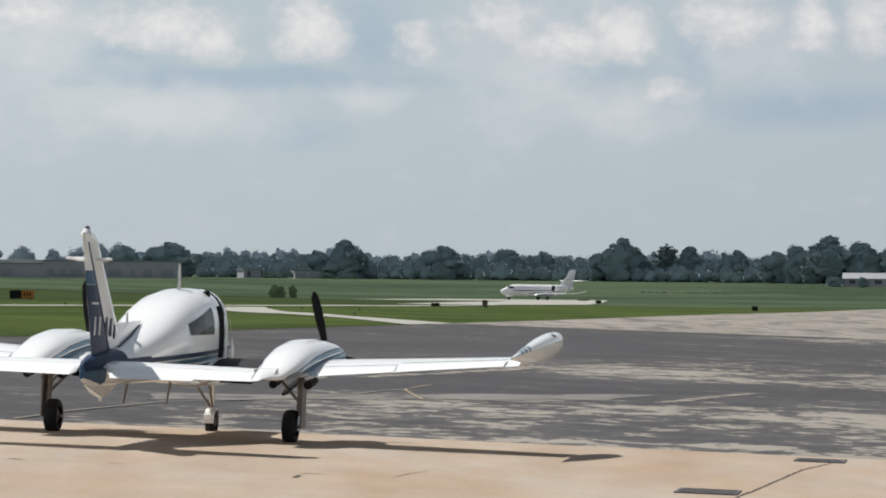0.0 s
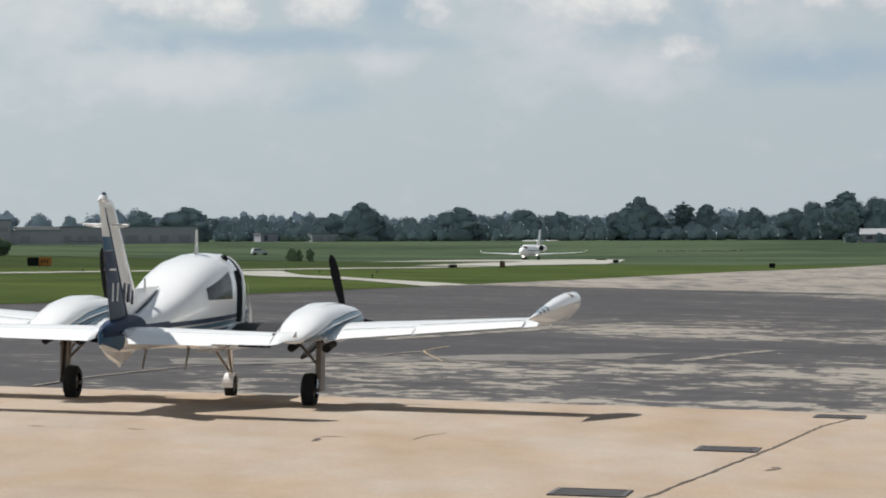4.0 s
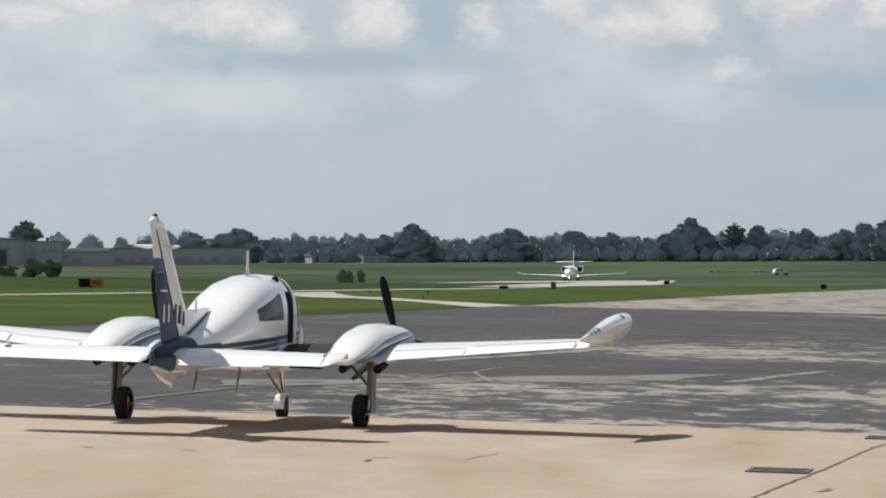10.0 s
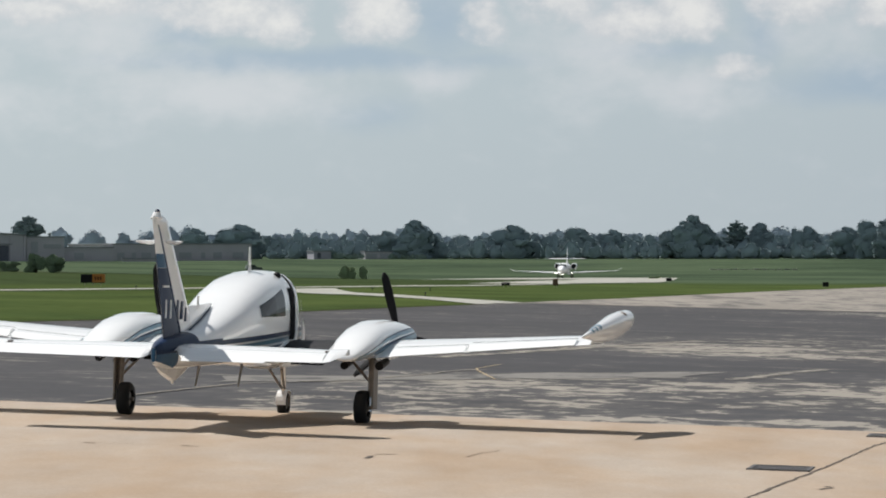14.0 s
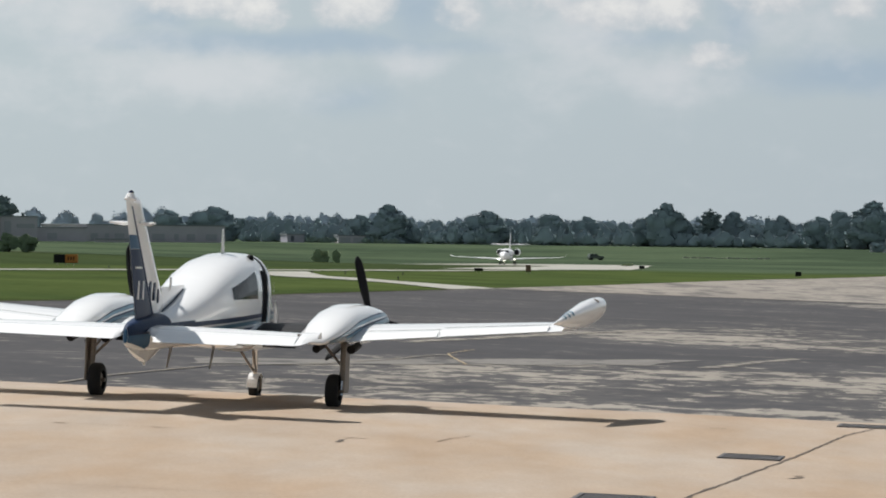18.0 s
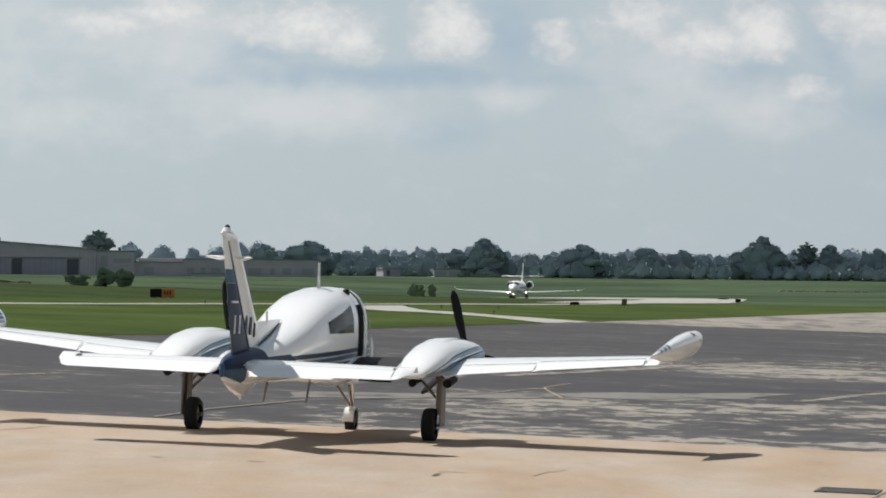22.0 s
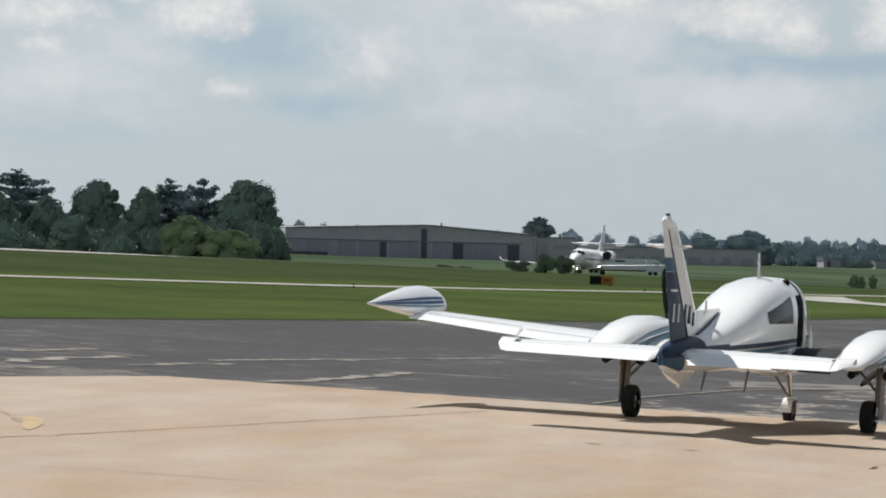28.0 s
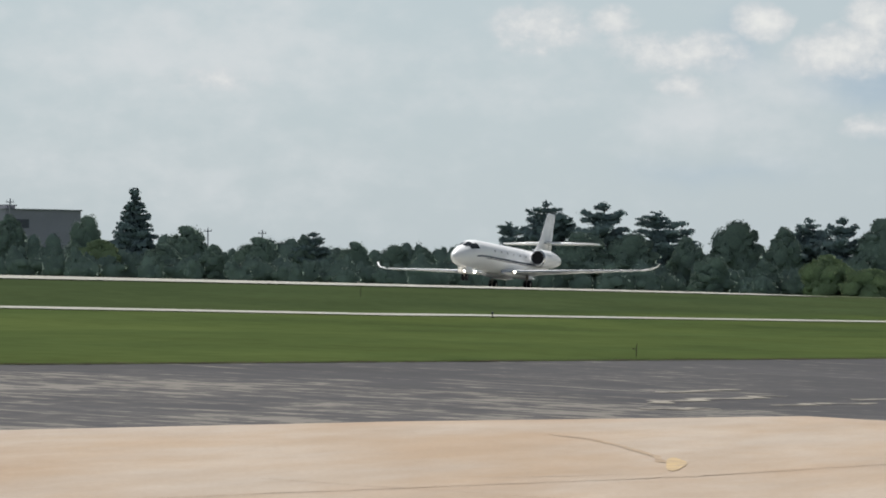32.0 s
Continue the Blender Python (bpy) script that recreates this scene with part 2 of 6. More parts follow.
# ---------------------------------------------------------------- materials
def material(name, colour, rough=0.7, metal=0.0, vary=0.12, scale=3.0, fine=40.0, bump=0.0, tint=None, island=0.0, coat=0.0, emit=None, spec=0.5, mask=None, stretch=(1, 1, 1), thin=0.0):
    """A surface with variation at two scales; tint: a second colour that the broad scale mixes in; mask: (scale, low, high, amount) of that mix."""
    m = bpy.data.materials.new(name)
    m.use_nodes = True
    nt = m.node_tree
    n, l = nt.nodes.new, nt.links.new
    b = nt.nodes["Principled BSDF"]
    b.inputs["Roughness"].default_value, b.inputs["Metallic"].default_value = rough, metal
    b.inputs["Specular IOR Level"].default_value = spec
    b.inputs["Coat Weight"].default_value, b.inputs["Coat Roughness"].default_value = coat, 0.04
    co = n("ShaderNodeTexCoord")
    mp = n("ShaderNodeMapping")
    mp.inputs["Scale"].default_value = stretch
    l(co.outputs["Object"], mp.inputs[0])

    def tex(s, d=5, r=0.55):
        t = n("ShaderNodeTexNoise")
        t.inputs["Scale"].default_value, t.inputs["Detail"].default_value, t.inputs["Roughness"].default_value = s, d, r
        l(mp.outputs[0], t.inputs["Vector"])
        return t.outputs["Fac"]

    def rng(v, a, b2, c, d):
        k = n("ShaderNodeMapRange")
        for i, q in enumerate((a, b2, c, d)):
            k.inputs[1 + i].default_value = q
        l(v, k.inputs[0])
        return k.outputs[0]

    broad, grain = tex(scale), tex(fine, 3)
    mixn = n("ShaderNodeMix")
    mixn.data_type = "RGBA"
    ca, cb = [k for k in mixn.inputs if k.type == "RGBA"]
    ca.default_value = (*colour, 1)
    cb.default_value = (*(tint or tuple(c * (1 - vary * 1.6) for c in colour)), 1)
    if mask:
        s, lo, hi, amount = mask
        l(rng(tex(s, 7, 0.62), lo, hi, 0, amount), mixn.inputs["Factor"])
    else:
        l(rng(broad, 0.3, 0.7, 0, 1), mixn.inputs["Factor"])
    hsv = n("ShaderNodeHueSaturation")
    l([k for k in mixn.outputs if k.type == "RGBA"][0], hsv.inputs["Color"])
    v = rng(grain, 0.25, 0.75, 1 - vary, 1 + vary)
    if mask:
        m2 = n("ShaderNodeMath")
        m2.operation = "MULTIPLY"
        l(v, m2.inputs[0])
        l(rng(broad, 0.3, 0.7, 1 - vary, 1 + vary), m2.inputs[1])
        v = m2.outputs[0]
    if island:
        g = n("ShaderNodeNewGeometry")
        m2 = n("ShaderNodeMath")
        m2.operation = "MULTIPLY"
        l(v, m2.inputs[0])
        l(rng(g.outputs["Random Per Island"], 0, 1, 1 - island, 1 + island), m2.inputs[1])
        v = m2.outputs[0]
    l(v, hsv.inputs["Value"])
    l(hsv.outputs[0], b.inputs["Base Color"])
    if rough > 0.35:
        l(rng(grain, 0.2, 0.8, rough - 0.06, min(1, rough + 0.06)), b.inputs["Roughness"])
    if bump:
        bn = n("ShaderNodeBump")
        bn.inputs["Strength"].default_value, bn.inputs["Distance"].default_value = 0.6, bump
        l(grain, bn.inputs["Height"])
        l(bn.outputs[0], b.inputs["Normal"])
    if thin:
        tr, ad = n("ShaderNodeBsdfTranslucent"), n("ShaderNodeMixShader")
        l(hsv.outputs[0], tr.inputs["Color"])
        ad.inputs[0].default_value = thin
        l(b.outputs[0], ad.inputs[1])
        l(tr.outputs[0], ad.inputs[2])
        l(ad.outputs[0], nt.nodes["Material Output"].inputs["Surface"])
    if emit:
        b.inputs["Emission Color"].default_value, b.inputs["Emission Strength"].default_value = (*emit[:3], 1), emit[3]
    return m


GRASS = material("mown grass", (0.062, 0.083, 0.0285), 1.0, vary=0.12, scale=0.11, fine=1.3, tint=(0.041, 0.061, 0.023), mask=(0.07, 0.40, 0.62, 0.9), spec=0.0, stretch=(1, 0.5, 1))
CONCRETE = material("warm worn concrete", (0.33, 0.249, 0.178), 0.85, vary=0.075, scale=0.9, fine=25, bump=0.004, tint=(0.372, 0.318, 0.264), mask=(0.42, 0.36, 0.64, 0.9), spec=0.05, stretch=(1, 0.28, 1))
PALE = material("pale old concrete", (0.25, 0.228, 0.20), 0.9, vary=0.14, scale=0.1, fine=3, tint=(0.13, 0.122, 0.115), mask=(0.45, 0.50, 0.60, 0.9), spec=0.03, stretch=(1, 0.2, 1))
RUNWAY = material("weathered grey runway surface", (0.355, 0.35, 0.31), 0.9, vary=0.1, scale=0.06, fine=2, spec=0.05)
# toned close to the grass so this stretch fades from the camera's view
DULLRUN = material("grass toned runway asphalt", (0.085, 0.10, 0.06), 0.95, vary=0.15, scale=0.06, fine=2, spec=0.0)
WHITE = material("white gloss aircraft paint", (0.93, 0.93, 0.915), 0.3, vary=0.012, scale=1.2, fine=4, coat=1.0)
JETWHITE = material("white jet paint", (0.88, 0.88, 0.885), 0.45, vary=0.012, scale=1.2, fine=4, coat=0.2)
NAVY = material("dark blue aircraft paint", (0.009, 0.026, 0.072), 0.4, vary=0.08, spec=0.2)
TEAL = material("steel blue aircraft paint", (0.03, 0.10, 0.19), 0.4, vary=0.08, spec=0.3)
STRIPE = material("mid blue stripe paint", (0.062, 0.165, 0.235), 0.3, vary=0.06, coat=0.3)
BLUE = material("clear blue stripe paint", (0.022, 0.075, 0.21), 0.4, vary=0.06, coat=0.05, spec=0.2)
RUBBER = material("black tyre rubber", (0.018, 0.018, 0.018), 0.85, vary=0.2, bump=0.002)
BLACK = material("matt black paint", (0.009, 0.009, 0.010), 0.6, spec=0.2, vary=0.15)
METAL = material("grey gear metal", (0.27, 0.24, 0.21), 0.45, metal=0.5, vary=0.12, scale=8)
CHROME = material("polished bare metal", (0.7, 0.7, 0.7), 0.18, metal=1.0, vary=0.05)
# flat dark put where the cabin and flap lie in shade
DARKIN = material("flat dark for shaded places", (0.012, 0.012, 0.014), 0.9, spec=0.05)
GLASS = material("dark tinted window", (0.012, 0.014, 0.017), 0.12, vary=0.05, spec=0.12)
FEATHER = material("dark glossy feathers", (0.02, 0.021, 0.026), 0.55, vary=0.25, scale=30, fine=200)
BARK = material("grey brown bark", (0.09, 0.07, 0.055), 0.95, vary=0.25, scale=2, fine=14, bump=0.02)
# leaf colours are paled and blued with distance to paint in haze
LEAF_A = material("dull green haze lifted leaves", (0.31, 0.40, 0.335), 0.75, vary=0.12, island=0.13, scale=0.4, spec=0.03, thin=0.08)
LEAF_B = material("yellow green haze lifted leaves", (0.35, 0.44, 0.255), 0.75, vary=0.12, island=0.13, scale=0.4, spec=0.03, thin=0.08)
LEAF_P = material("haze lifted pine needles", (0.285, 0.37, 0.37), 0.8, vary=0.12, island=0.13, scale=0.4, spec=0.03, thin=0.07)
LEAF_U = material("haze lifted undergrowth leaves", (0.31, 0.395, 0.345), 0.8, vary=0.15, island=0.12, scale=0.4, spec=0.03, thin=0.07)
LEAF_M = material("green bush leaves", (0.235, 0.31, 0.205), 0.8, vary=0.15, island=0.12, scale=0.4, spec=0.03, thin=0.07)
LEAF_G = material("blue green haze tinted foliage", (0.355, 0.45, 0.475), 0.9, vary=0.05, island=0.04, scale=0.1, spec=0.0, thin=0.08)
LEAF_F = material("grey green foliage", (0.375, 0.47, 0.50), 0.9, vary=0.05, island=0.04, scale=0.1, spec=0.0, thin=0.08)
LEAF_H = material("haze paled foliage", (0.60, 0.69, 0.77), 0.95, vary=0.05, island=0.03, scale=0.1, spec=0.0, thin=0.08)
CLAD = material("pale grey metal cladding", (0.60, 0.565, 0.585), 0.6, vary=0.06, scale=0.2, fine=3)
CLAD_D = material("grey hangar door panel", (0.47, 0.455, 0.51), 0.6, vary=0.08, scale=0.2, fine=3)
# flat dark that stands in for unlit openings
DARKOPEN = material("dark panel for openings", (0.15, 0.155, 0.185), 0.8)
ROOF = material("grey sheet roof", (0.30, 0.31, 0.325), 0.6, vary=0.08, scale=0.1, fine=2)
ORANGE = material("orange sign panel", (0.55, 0.20, 0.03), 0.6, vary=0.08)
SOIL = material("dark soil and dead grass", (0.052, 0.046, 0.032), 1.0, vary=0.3, scale=0.8, fine=6, tint=(0.05, 0.06, 0.028), mask=(0.7, 0.5, 0.62, 0.9), spec=0.0)
YELLOW_B = material("yellow paint patch", (0.385, 0.27, 0.125), 0.8, vary=0.15, scale=3, tint=(0.30, 0.22, 0.14), mask=(2.5, 0.45, 0.6, 0.85))
YELLOW = material("faded yellow line paint", (0.18, 0.15, 0.105), 0.8, vary=0.3, scale=3, tint=(0.12, 0.11, 0.10), mask=(1.6, 0.45, 0.6, 0.8))
YELLOW_C = material("worn yellow paint on concrete", (0.27, 0.19, 0.115), 0.85, vary=0.2, scale=3, tint=(0.32, 0.24, 0.165), mask=(2.0, 0.45, 0.6, 0.9))
YELLOW_L = material("yellow taxi line paint", (0.27, 0.195, 0.085), 0.8, vary=0.25, scale=3, tint=(0.33, 0.26, 0.16))
WORN = material("pale bared aggregate", (0.27, 0.25, 0.215), 0.9, vary=0.2, scale=0.8, fine=6, tint=(0.15, 0.14, 0.13), mask=(1.3, 0.48, 0.60, 0.9), spec=0.03)
OLDSEAL = material("older grey seal", (0.185, 0.176, 0.162), 0.9, vary=0.16, scale=0.4, fine=4, tint=(0.085, 0.083, 0.083), mask=(0.8, 0.52, 0.62, 0.9), spec=0.03, stretch=(1, 0.5, 1))
STEEL = material("dark rusted steel grate", (0.09, 0.085, 0.085), 0.7, metal=0.3, vary=0.2)
CRACK_F = material("faint dirt in a joint", (0.235, 0.172, 0.115), 0.95, vary=0.3, tint=(0.14, 0.10, 0.07), mask=(0.9, 0.5, 0.62, 0.9))
CRACKM = material("dirt in a joint", (0.10, 0.075, 0.055), 0.95, vary=0.25)
BROWN = material("brown sign panel", (0.17, 0.10, 0.06), 0.7, vary=0.1)
LENS = material("dark blue lens glass", (0.01, 0.015, 0.05), 0.2)
TUFT = material("rough grass blades", (0.080, 0.104, 0.038), 0.9, vary=0.1, island=0.15, scale=0.2, spec=0.05, thin=0.5)
TRUCKW = material("white vehicle paint", (0.78, 0.79, 0.80), 0.35, vary=0.03)
# dark paint made paler and greener to imitate haze over the far road
DARKCAR = material("haze lifted dark vehicle paint", (0.095, 0.115, 0.095), 0.35, vary=0.05)
GLOW = material("landing light", (0.9, 0.88, 0.8), 0.3, emit=(1.0, 0.93, 0.8, 9.0))


def asphalt_material():
    """Dark sealer, worn through in ragged patches half a metre to a metre wide, denser in some lanes."""
    m = material("worn dark sealed asphalt", (0.067, 0.066, 0.069), 0.9, vary=0.10, scale=0.12, fine=5, tint=(0.265, 0.243, 0.21), mask=(0.9, 0.5, 0.6, 0.9), spec=0.03)
    nt = m.node_tree
    n, l = nt.nodes.new, nt.links.new
    mixn = [k for k in nt.nodes if k.type == "MIX"][0]
    co = n("ShaderNodeTexCoord")
    rot = n("ShaderNodeMapping")
    rot.inputs["Rotation"].default_value = (0, 0, 0.12)
    l(co.outputs["Object"], rot.inputs[0])

    def tex(stretch, detail=5, rough=0.55, off=0.0, dist=0.0):
        mp, t = n("ShaderNodeMapping"), n("ShaderNodeTexNoise")
        mp.inputs["Scale"].default_value, mp.inputs["Location"].default_value = (*stretch, 1), (off, off * 0.6, 0)
        t.inputs["Scale"].default_value, t.inputs["Detail"].default_value, t.inputs["Roughness"].default_value = 1.0, detail, rough
        t.inputs["Distortion"].default_value = dist
        l(rot.outputs[0], mp.inputs[0])
        l(mp.outputs[0], t.inputs["Vector"])
        return t.outputs["Fac"]

    def op(kind, a, b=0.0):
        k = n("ShaderNodeMath")
        k.operation = kind
        for i, v in enumerate((a, b)):
            if isinstance(v, float):
                k.inputs[i].default_value = v
            else:
                l(v, k.inputs[i])
        return k.outputs[0]

    def span(v, lo, hi, a, b, soft=False):
        k = n("ShaderNodeMapRange")
        if soft:
            k.interpolation_type = "SMOOTHSTEP"
        l(v, k.inputs[0])
        for i, q in enumerate((lo, hi, a, b)):
            k.inputs[1 + i].default_value = q
        return k.outputs[0]

    def way(d):
        k = n("ShaderNodeVectorMath")
        k.operation = "DOT_PRODUCT"
        k.inputs[1].default_value = d
        l(co.outputs["Object"], k.inputs[0])
        return k.outputs["Value"]
    along_it, off_it = way((SA, CA, 0)), way((-CA, SA, 0))

    # lanes laid at different times wear differently
    wander = op("MULTIPLY", op("SUBTRACT", tex((0.12, 0.05), 4, 0.6, 9.0), 0.5), 13.0)
    lane = n("ShaderNodeValToRGB")
    e = lane.color_ramp.elements
    e[0].position, e[1].position = 0.0, 1.0
    for el in e:
        el.color = (0.5, 0.5, 0.5, 1)
    for at, v in ((60, 0.42), (67, 0.38), (75, 0.42), (82, 0.62), (88, 0.50), (93, 0.18), (112, 0.14), (118, 0.70), (136, 0.60), (150, 0.32), (172, 0.20), (205, 0.24), (224, 0.66)):
        el = e.new(at / 250)
        el.color = (v, v, v, 1)
    l(span(op("ADD", along_it, wander), 0, 250, 0.0, 1.0), lane.inputs[0])
    east = span(off_it, 16, 27, 1.0, 0.0, True)
    density = op("ADD", op("MULTIPLY", lane.outputs[0], span(east, 0, 1, 0.35, 1.0)), span(east, 0, 1, 0.10, 0.0))
    density = op("ADD", density, op("MULTIPLY", op("SUBTRACT", tex((0.16, 0.06), 4, 0.55, 4.0), 0.5), 1.1))
    # the ragged border with the concrete
    density = op("ADD", density, span(op("ADD", along_it, op("MULTIPLY", wander, 0.12)), 60.5, 64.5, 0.30, 0.0))
    density = op("ADD", density, op("MULTIPLY", span(off_it, 3, 14, 0.24, 0.0), span(along_it, 64, 84, 1.0, 0.0)))
    coarse = op("ADD", op("MULTIPLY", tex((0.62, 0.40), 7, 0.66, 0.0, 0.5), east), op("MULTIPLY", tex((0.75, 1.5), 6, 0.6, 15.0, 0.3), op("SUBTRACT", 1.0, east)))
    patch = op("ADD", op("MULTIPLY", coarse, 0.70), op("MULTIPLY", tex((2.6, 1.0), 4, 0.6, 21.0), 0.30))
    worn = op("SUBTRACT", patch, op("SUBTRACT", span(east, 0, 1, 0.70, 0.675), op("MULTIPLY", density, 0.30)))
    # pale sealed joints that run across, broken here and there
    bent = op("ADD", along_it, op("ADD", op("MULTIPLY", op("SUBTRACT", tex((0.10, 0.10), 3, 0.5, 31.0), 0.5), 9.0), op("MULTIPLY", off_it, 0.16)))
    near_joint = op("ABSOLUTE", op("SUBTRACT", op("FRACT", op("MULTIPLY", bent, 0.125)), 0.5))
    joint = op("MULTIPLY", span(near_joint, 0.030, 0.006, 0.0, 1.0, True), span(tex((0.22, 0.30), 4, 0.6, 41.0), 0.50, 0.60, 0.0, 0.75, True))
    scuff = span(worn, -0.13, 0.03, 0.0, 0.16, True)
    solid = op("MULTIPLY", span(worn, -0.015, 0.03, 0.0, 0.84, True), span(east, 0, 1, 0.44, 1.0))
    l(op("MINIMUM", op("ADD", op("MAXIMUM", solid, op("MULTIPLY", joint, 0.9)), scuff), 0.95), mixn.inputs["Factor"])
    return m


ASPHALT = asphalt_material()


def meadow_grass():
    """Greys the grass beyond the runway and past about 600 metres."""
    nt = GRASS.node_tree
    n, l = nt.nodes.new, nt.links.new
    hsv = [k for k in nt.nodes if k.type == "HUE_SAT"][0]
    old = hsv.inputs["Color"].links[0].from_socket
    co, dot, sep = n("ShaderNodeTexCoord"), n("ShaderNodeVectorMath"), n("ShaderNodeSeparateXYZ")
    dot.operation = "DOT_PRODUCT"
    dot.inputs[1].default_value = (-CA, SA, 0)
    l(co.outputs["Object"], dot.inputs[0])
    l(co.outputs["Object"], sep.inputs[0])
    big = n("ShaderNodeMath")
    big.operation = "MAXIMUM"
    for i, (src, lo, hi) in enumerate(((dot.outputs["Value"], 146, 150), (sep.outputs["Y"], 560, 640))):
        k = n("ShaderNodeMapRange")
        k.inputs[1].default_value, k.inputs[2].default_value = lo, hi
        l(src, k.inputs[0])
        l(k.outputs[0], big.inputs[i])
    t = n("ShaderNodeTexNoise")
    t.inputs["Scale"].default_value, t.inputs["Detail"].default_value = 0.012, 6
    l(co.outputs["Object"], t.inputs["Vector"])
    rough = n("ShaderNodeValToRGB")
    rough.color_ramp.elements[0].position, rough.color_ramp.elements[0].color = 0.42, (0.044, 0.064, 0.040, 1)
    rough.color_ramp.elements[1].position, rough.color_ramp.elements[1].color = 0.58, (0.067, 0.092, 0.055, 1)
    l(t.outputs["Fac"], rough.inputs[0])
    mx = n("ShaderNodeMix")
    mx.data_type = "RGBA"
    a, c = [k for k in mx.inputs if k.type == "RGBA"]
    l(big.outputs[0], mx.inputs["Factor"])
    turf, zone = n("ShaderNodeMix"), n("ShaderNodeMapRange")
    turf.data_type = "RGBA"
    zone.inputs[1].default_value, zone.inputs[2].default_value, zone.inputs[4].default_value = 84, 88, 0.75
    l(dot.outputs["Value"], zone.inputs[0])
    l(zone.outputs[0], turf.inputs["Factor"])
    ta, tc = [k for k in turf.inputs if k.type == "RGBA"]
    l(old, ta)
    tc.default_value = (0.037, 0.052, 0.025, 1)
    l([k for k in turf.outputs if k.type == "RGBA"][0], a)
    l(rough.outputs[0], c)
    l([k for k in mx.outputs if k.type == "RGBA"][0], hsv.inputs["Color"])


meadow_grass()


# ---------------------------------------------------------------- mesh helpers
def mesh_ob(name, bm, mat, parent=None, label="", smooth_it=False):
    bmesh.ops.recalc_face_normals(bm, faces=bm.faces)
    me = bpy.data.meshes.new(name)
    bm.to_mesh(me)
    bm.free()
    for m in (mat if isinstance(mat, (list, tuple)) else [mat]):
        me.materials.append(m)
    if smooth_it:
        me.shade_smooth()
    ob = new(name, me)
    if parent:
        ob.parent = parent
    if label:
        ob["label"] = label
    return ob


def part(name, bm, mat, parent, label="", smooth_it=False):
    return mesh_ob(name, bm, mat, parent, label, smooth_it)


def thing(name, label, category, m=None, group="", kind=""):
    ob = tagged(new(name), label, category, group, kind)
    if m is not None:
        ob.matrix_world = m
    return ob


def loft(rings, bm=None, close=True, caps=True):
    bm = bm or bmesh.new()
    vs = [[bm.verts.new(p) for p in r] for r in rings]
    n = len(rings[0])
    for a, b in zip(vs, vs[1:]):
        for i in range(n if close else n - 1):
            j = (i + 1) % n
            bm.faces.new((a[i], a[j], b[j], b[i]))
    if caps and close:
        bm.faces.new(vs[0])
        bm.faces.new(vs[-1][::-1])
    return bm


def ring_y(y, cx, cz, hw, hh, n=24, e=2.0, lean=0.0):
    """A superellipse across the y axis."""
    out = []
    for i in range(n):
        t = 2 * math.pi * i / n
        c, s = math.cos(t), math.sin(t)
        x = hw * math.copysign(abs(c) ** (2 / e), c)
        z = hh * math.copysign(abs(s) ** (2 / e), s)
        out.append((cx + x * math.cos(lean) - z * math.sin(lean), y, cz + x * math.sin(lean) + z * math.cos(lean)))
    return out


def foil(x, le, te, z, thick, n=9, upright=False, sweepz=0.0):
    """An aerofoil section; upright: for a fin, where x is the height and z the side."""
    pts = []
    for side in (1, -1):
        ks = range(n + 1) if side == 1 else range(n - 1, 0, -1)
        for i in ks:
            k = (1 - math.cos(math.pi * i / n)) / 2
            h = thick * (1.48 * math.sqrt(k) - 0.63 * k - 1.76 * k * k + 1.42 * k ** 3 - 0.51 * k ** 4) * 1.0
            y = le + (te - le) * k
            pts.append((z + side * h, y, x) if upright else (x, y, z + side * h * (1.0 if side == 1 else 0.25)))
    return pts


def box(bm, x0, y0, z0, x1, y1, z1):
    v = [bm.verts.new(p) for p in ((x0, y0, z0), (x1, y0, z0), (x1, y1, z0), (x0, y1, z0), (x0, y0, z1), (x1, y0, z1), (x1, y1, z1), (x0, y1, z1))]
    for f in ((3, 2, 1, 0), (4, 5, 6, 7), (0, 1, 5, 4), (1, 2, 6, 5), (2, 3, 7, 6), (3, 0, 4, 7)):
        bm.faces.new([v[i] for i in f])
    return bm


def bevelled(x0, y0, z0, x1, y1, z1, r=0.01):
    bm = box(bmesh.new(), x0, y0, z0, x1, y1, z1)
    bmesh.ops.bevel(bm, geom=bm.edges[:], offset=r, segments=2, affect="EDGES")
    return bm


def tube(p, q, r0, r1=None, n=10, bm=None):
    bm = bm or bmesh.new()
    p, q = Vector(p), Vector(q)
    d = (q - p).normalized()
    u = d.orthogonal().normalized()
    w = d.cross(u)
    r1 = r0 if r1 is None else r1
    rings = []
    for c, r in ((p, r0), (q, r1)):
        rings.append([tuple(c + u * r * math.cos(2 * math.pi * i / n) + w * r * math.sin(2 * math.pi * i / n)) for i in range(n)])
    return loft(rings, bm)


def wheel_bm(r, w, n=28, rim=0.55):
    """A tyre round the x axis with a rounded tread."""
    prof = [(-w * .5, r * rim), (-w * .5, r * .86), (-w * .36, r * .97), (0, r), (w * .36, r * .97), (w * .5, r * .86), (w * .5, r * rim)]
    rings = [[(x, q * math.cos(2 * math.pi * i / n), q * math.sin(2 * math.pi * i / n)) for i in range(n)] for x, q in prof]
    return loft(rings, caps=False)


def disc_bm(r, w, n=20):
    prof = [(-w * .5, r * .25), (-w * .42, r * .7), (-w * .3, r), (w * .3, r), (w * .42, r * .7), (w * .5, r * .25)]
    rings = [[(x, q * math.cos(2 * math.pi * i / n), q * math.sin(2 * math.pi * i / n)) for i in range(n)] for x, q in prof]
    return loft(rings)


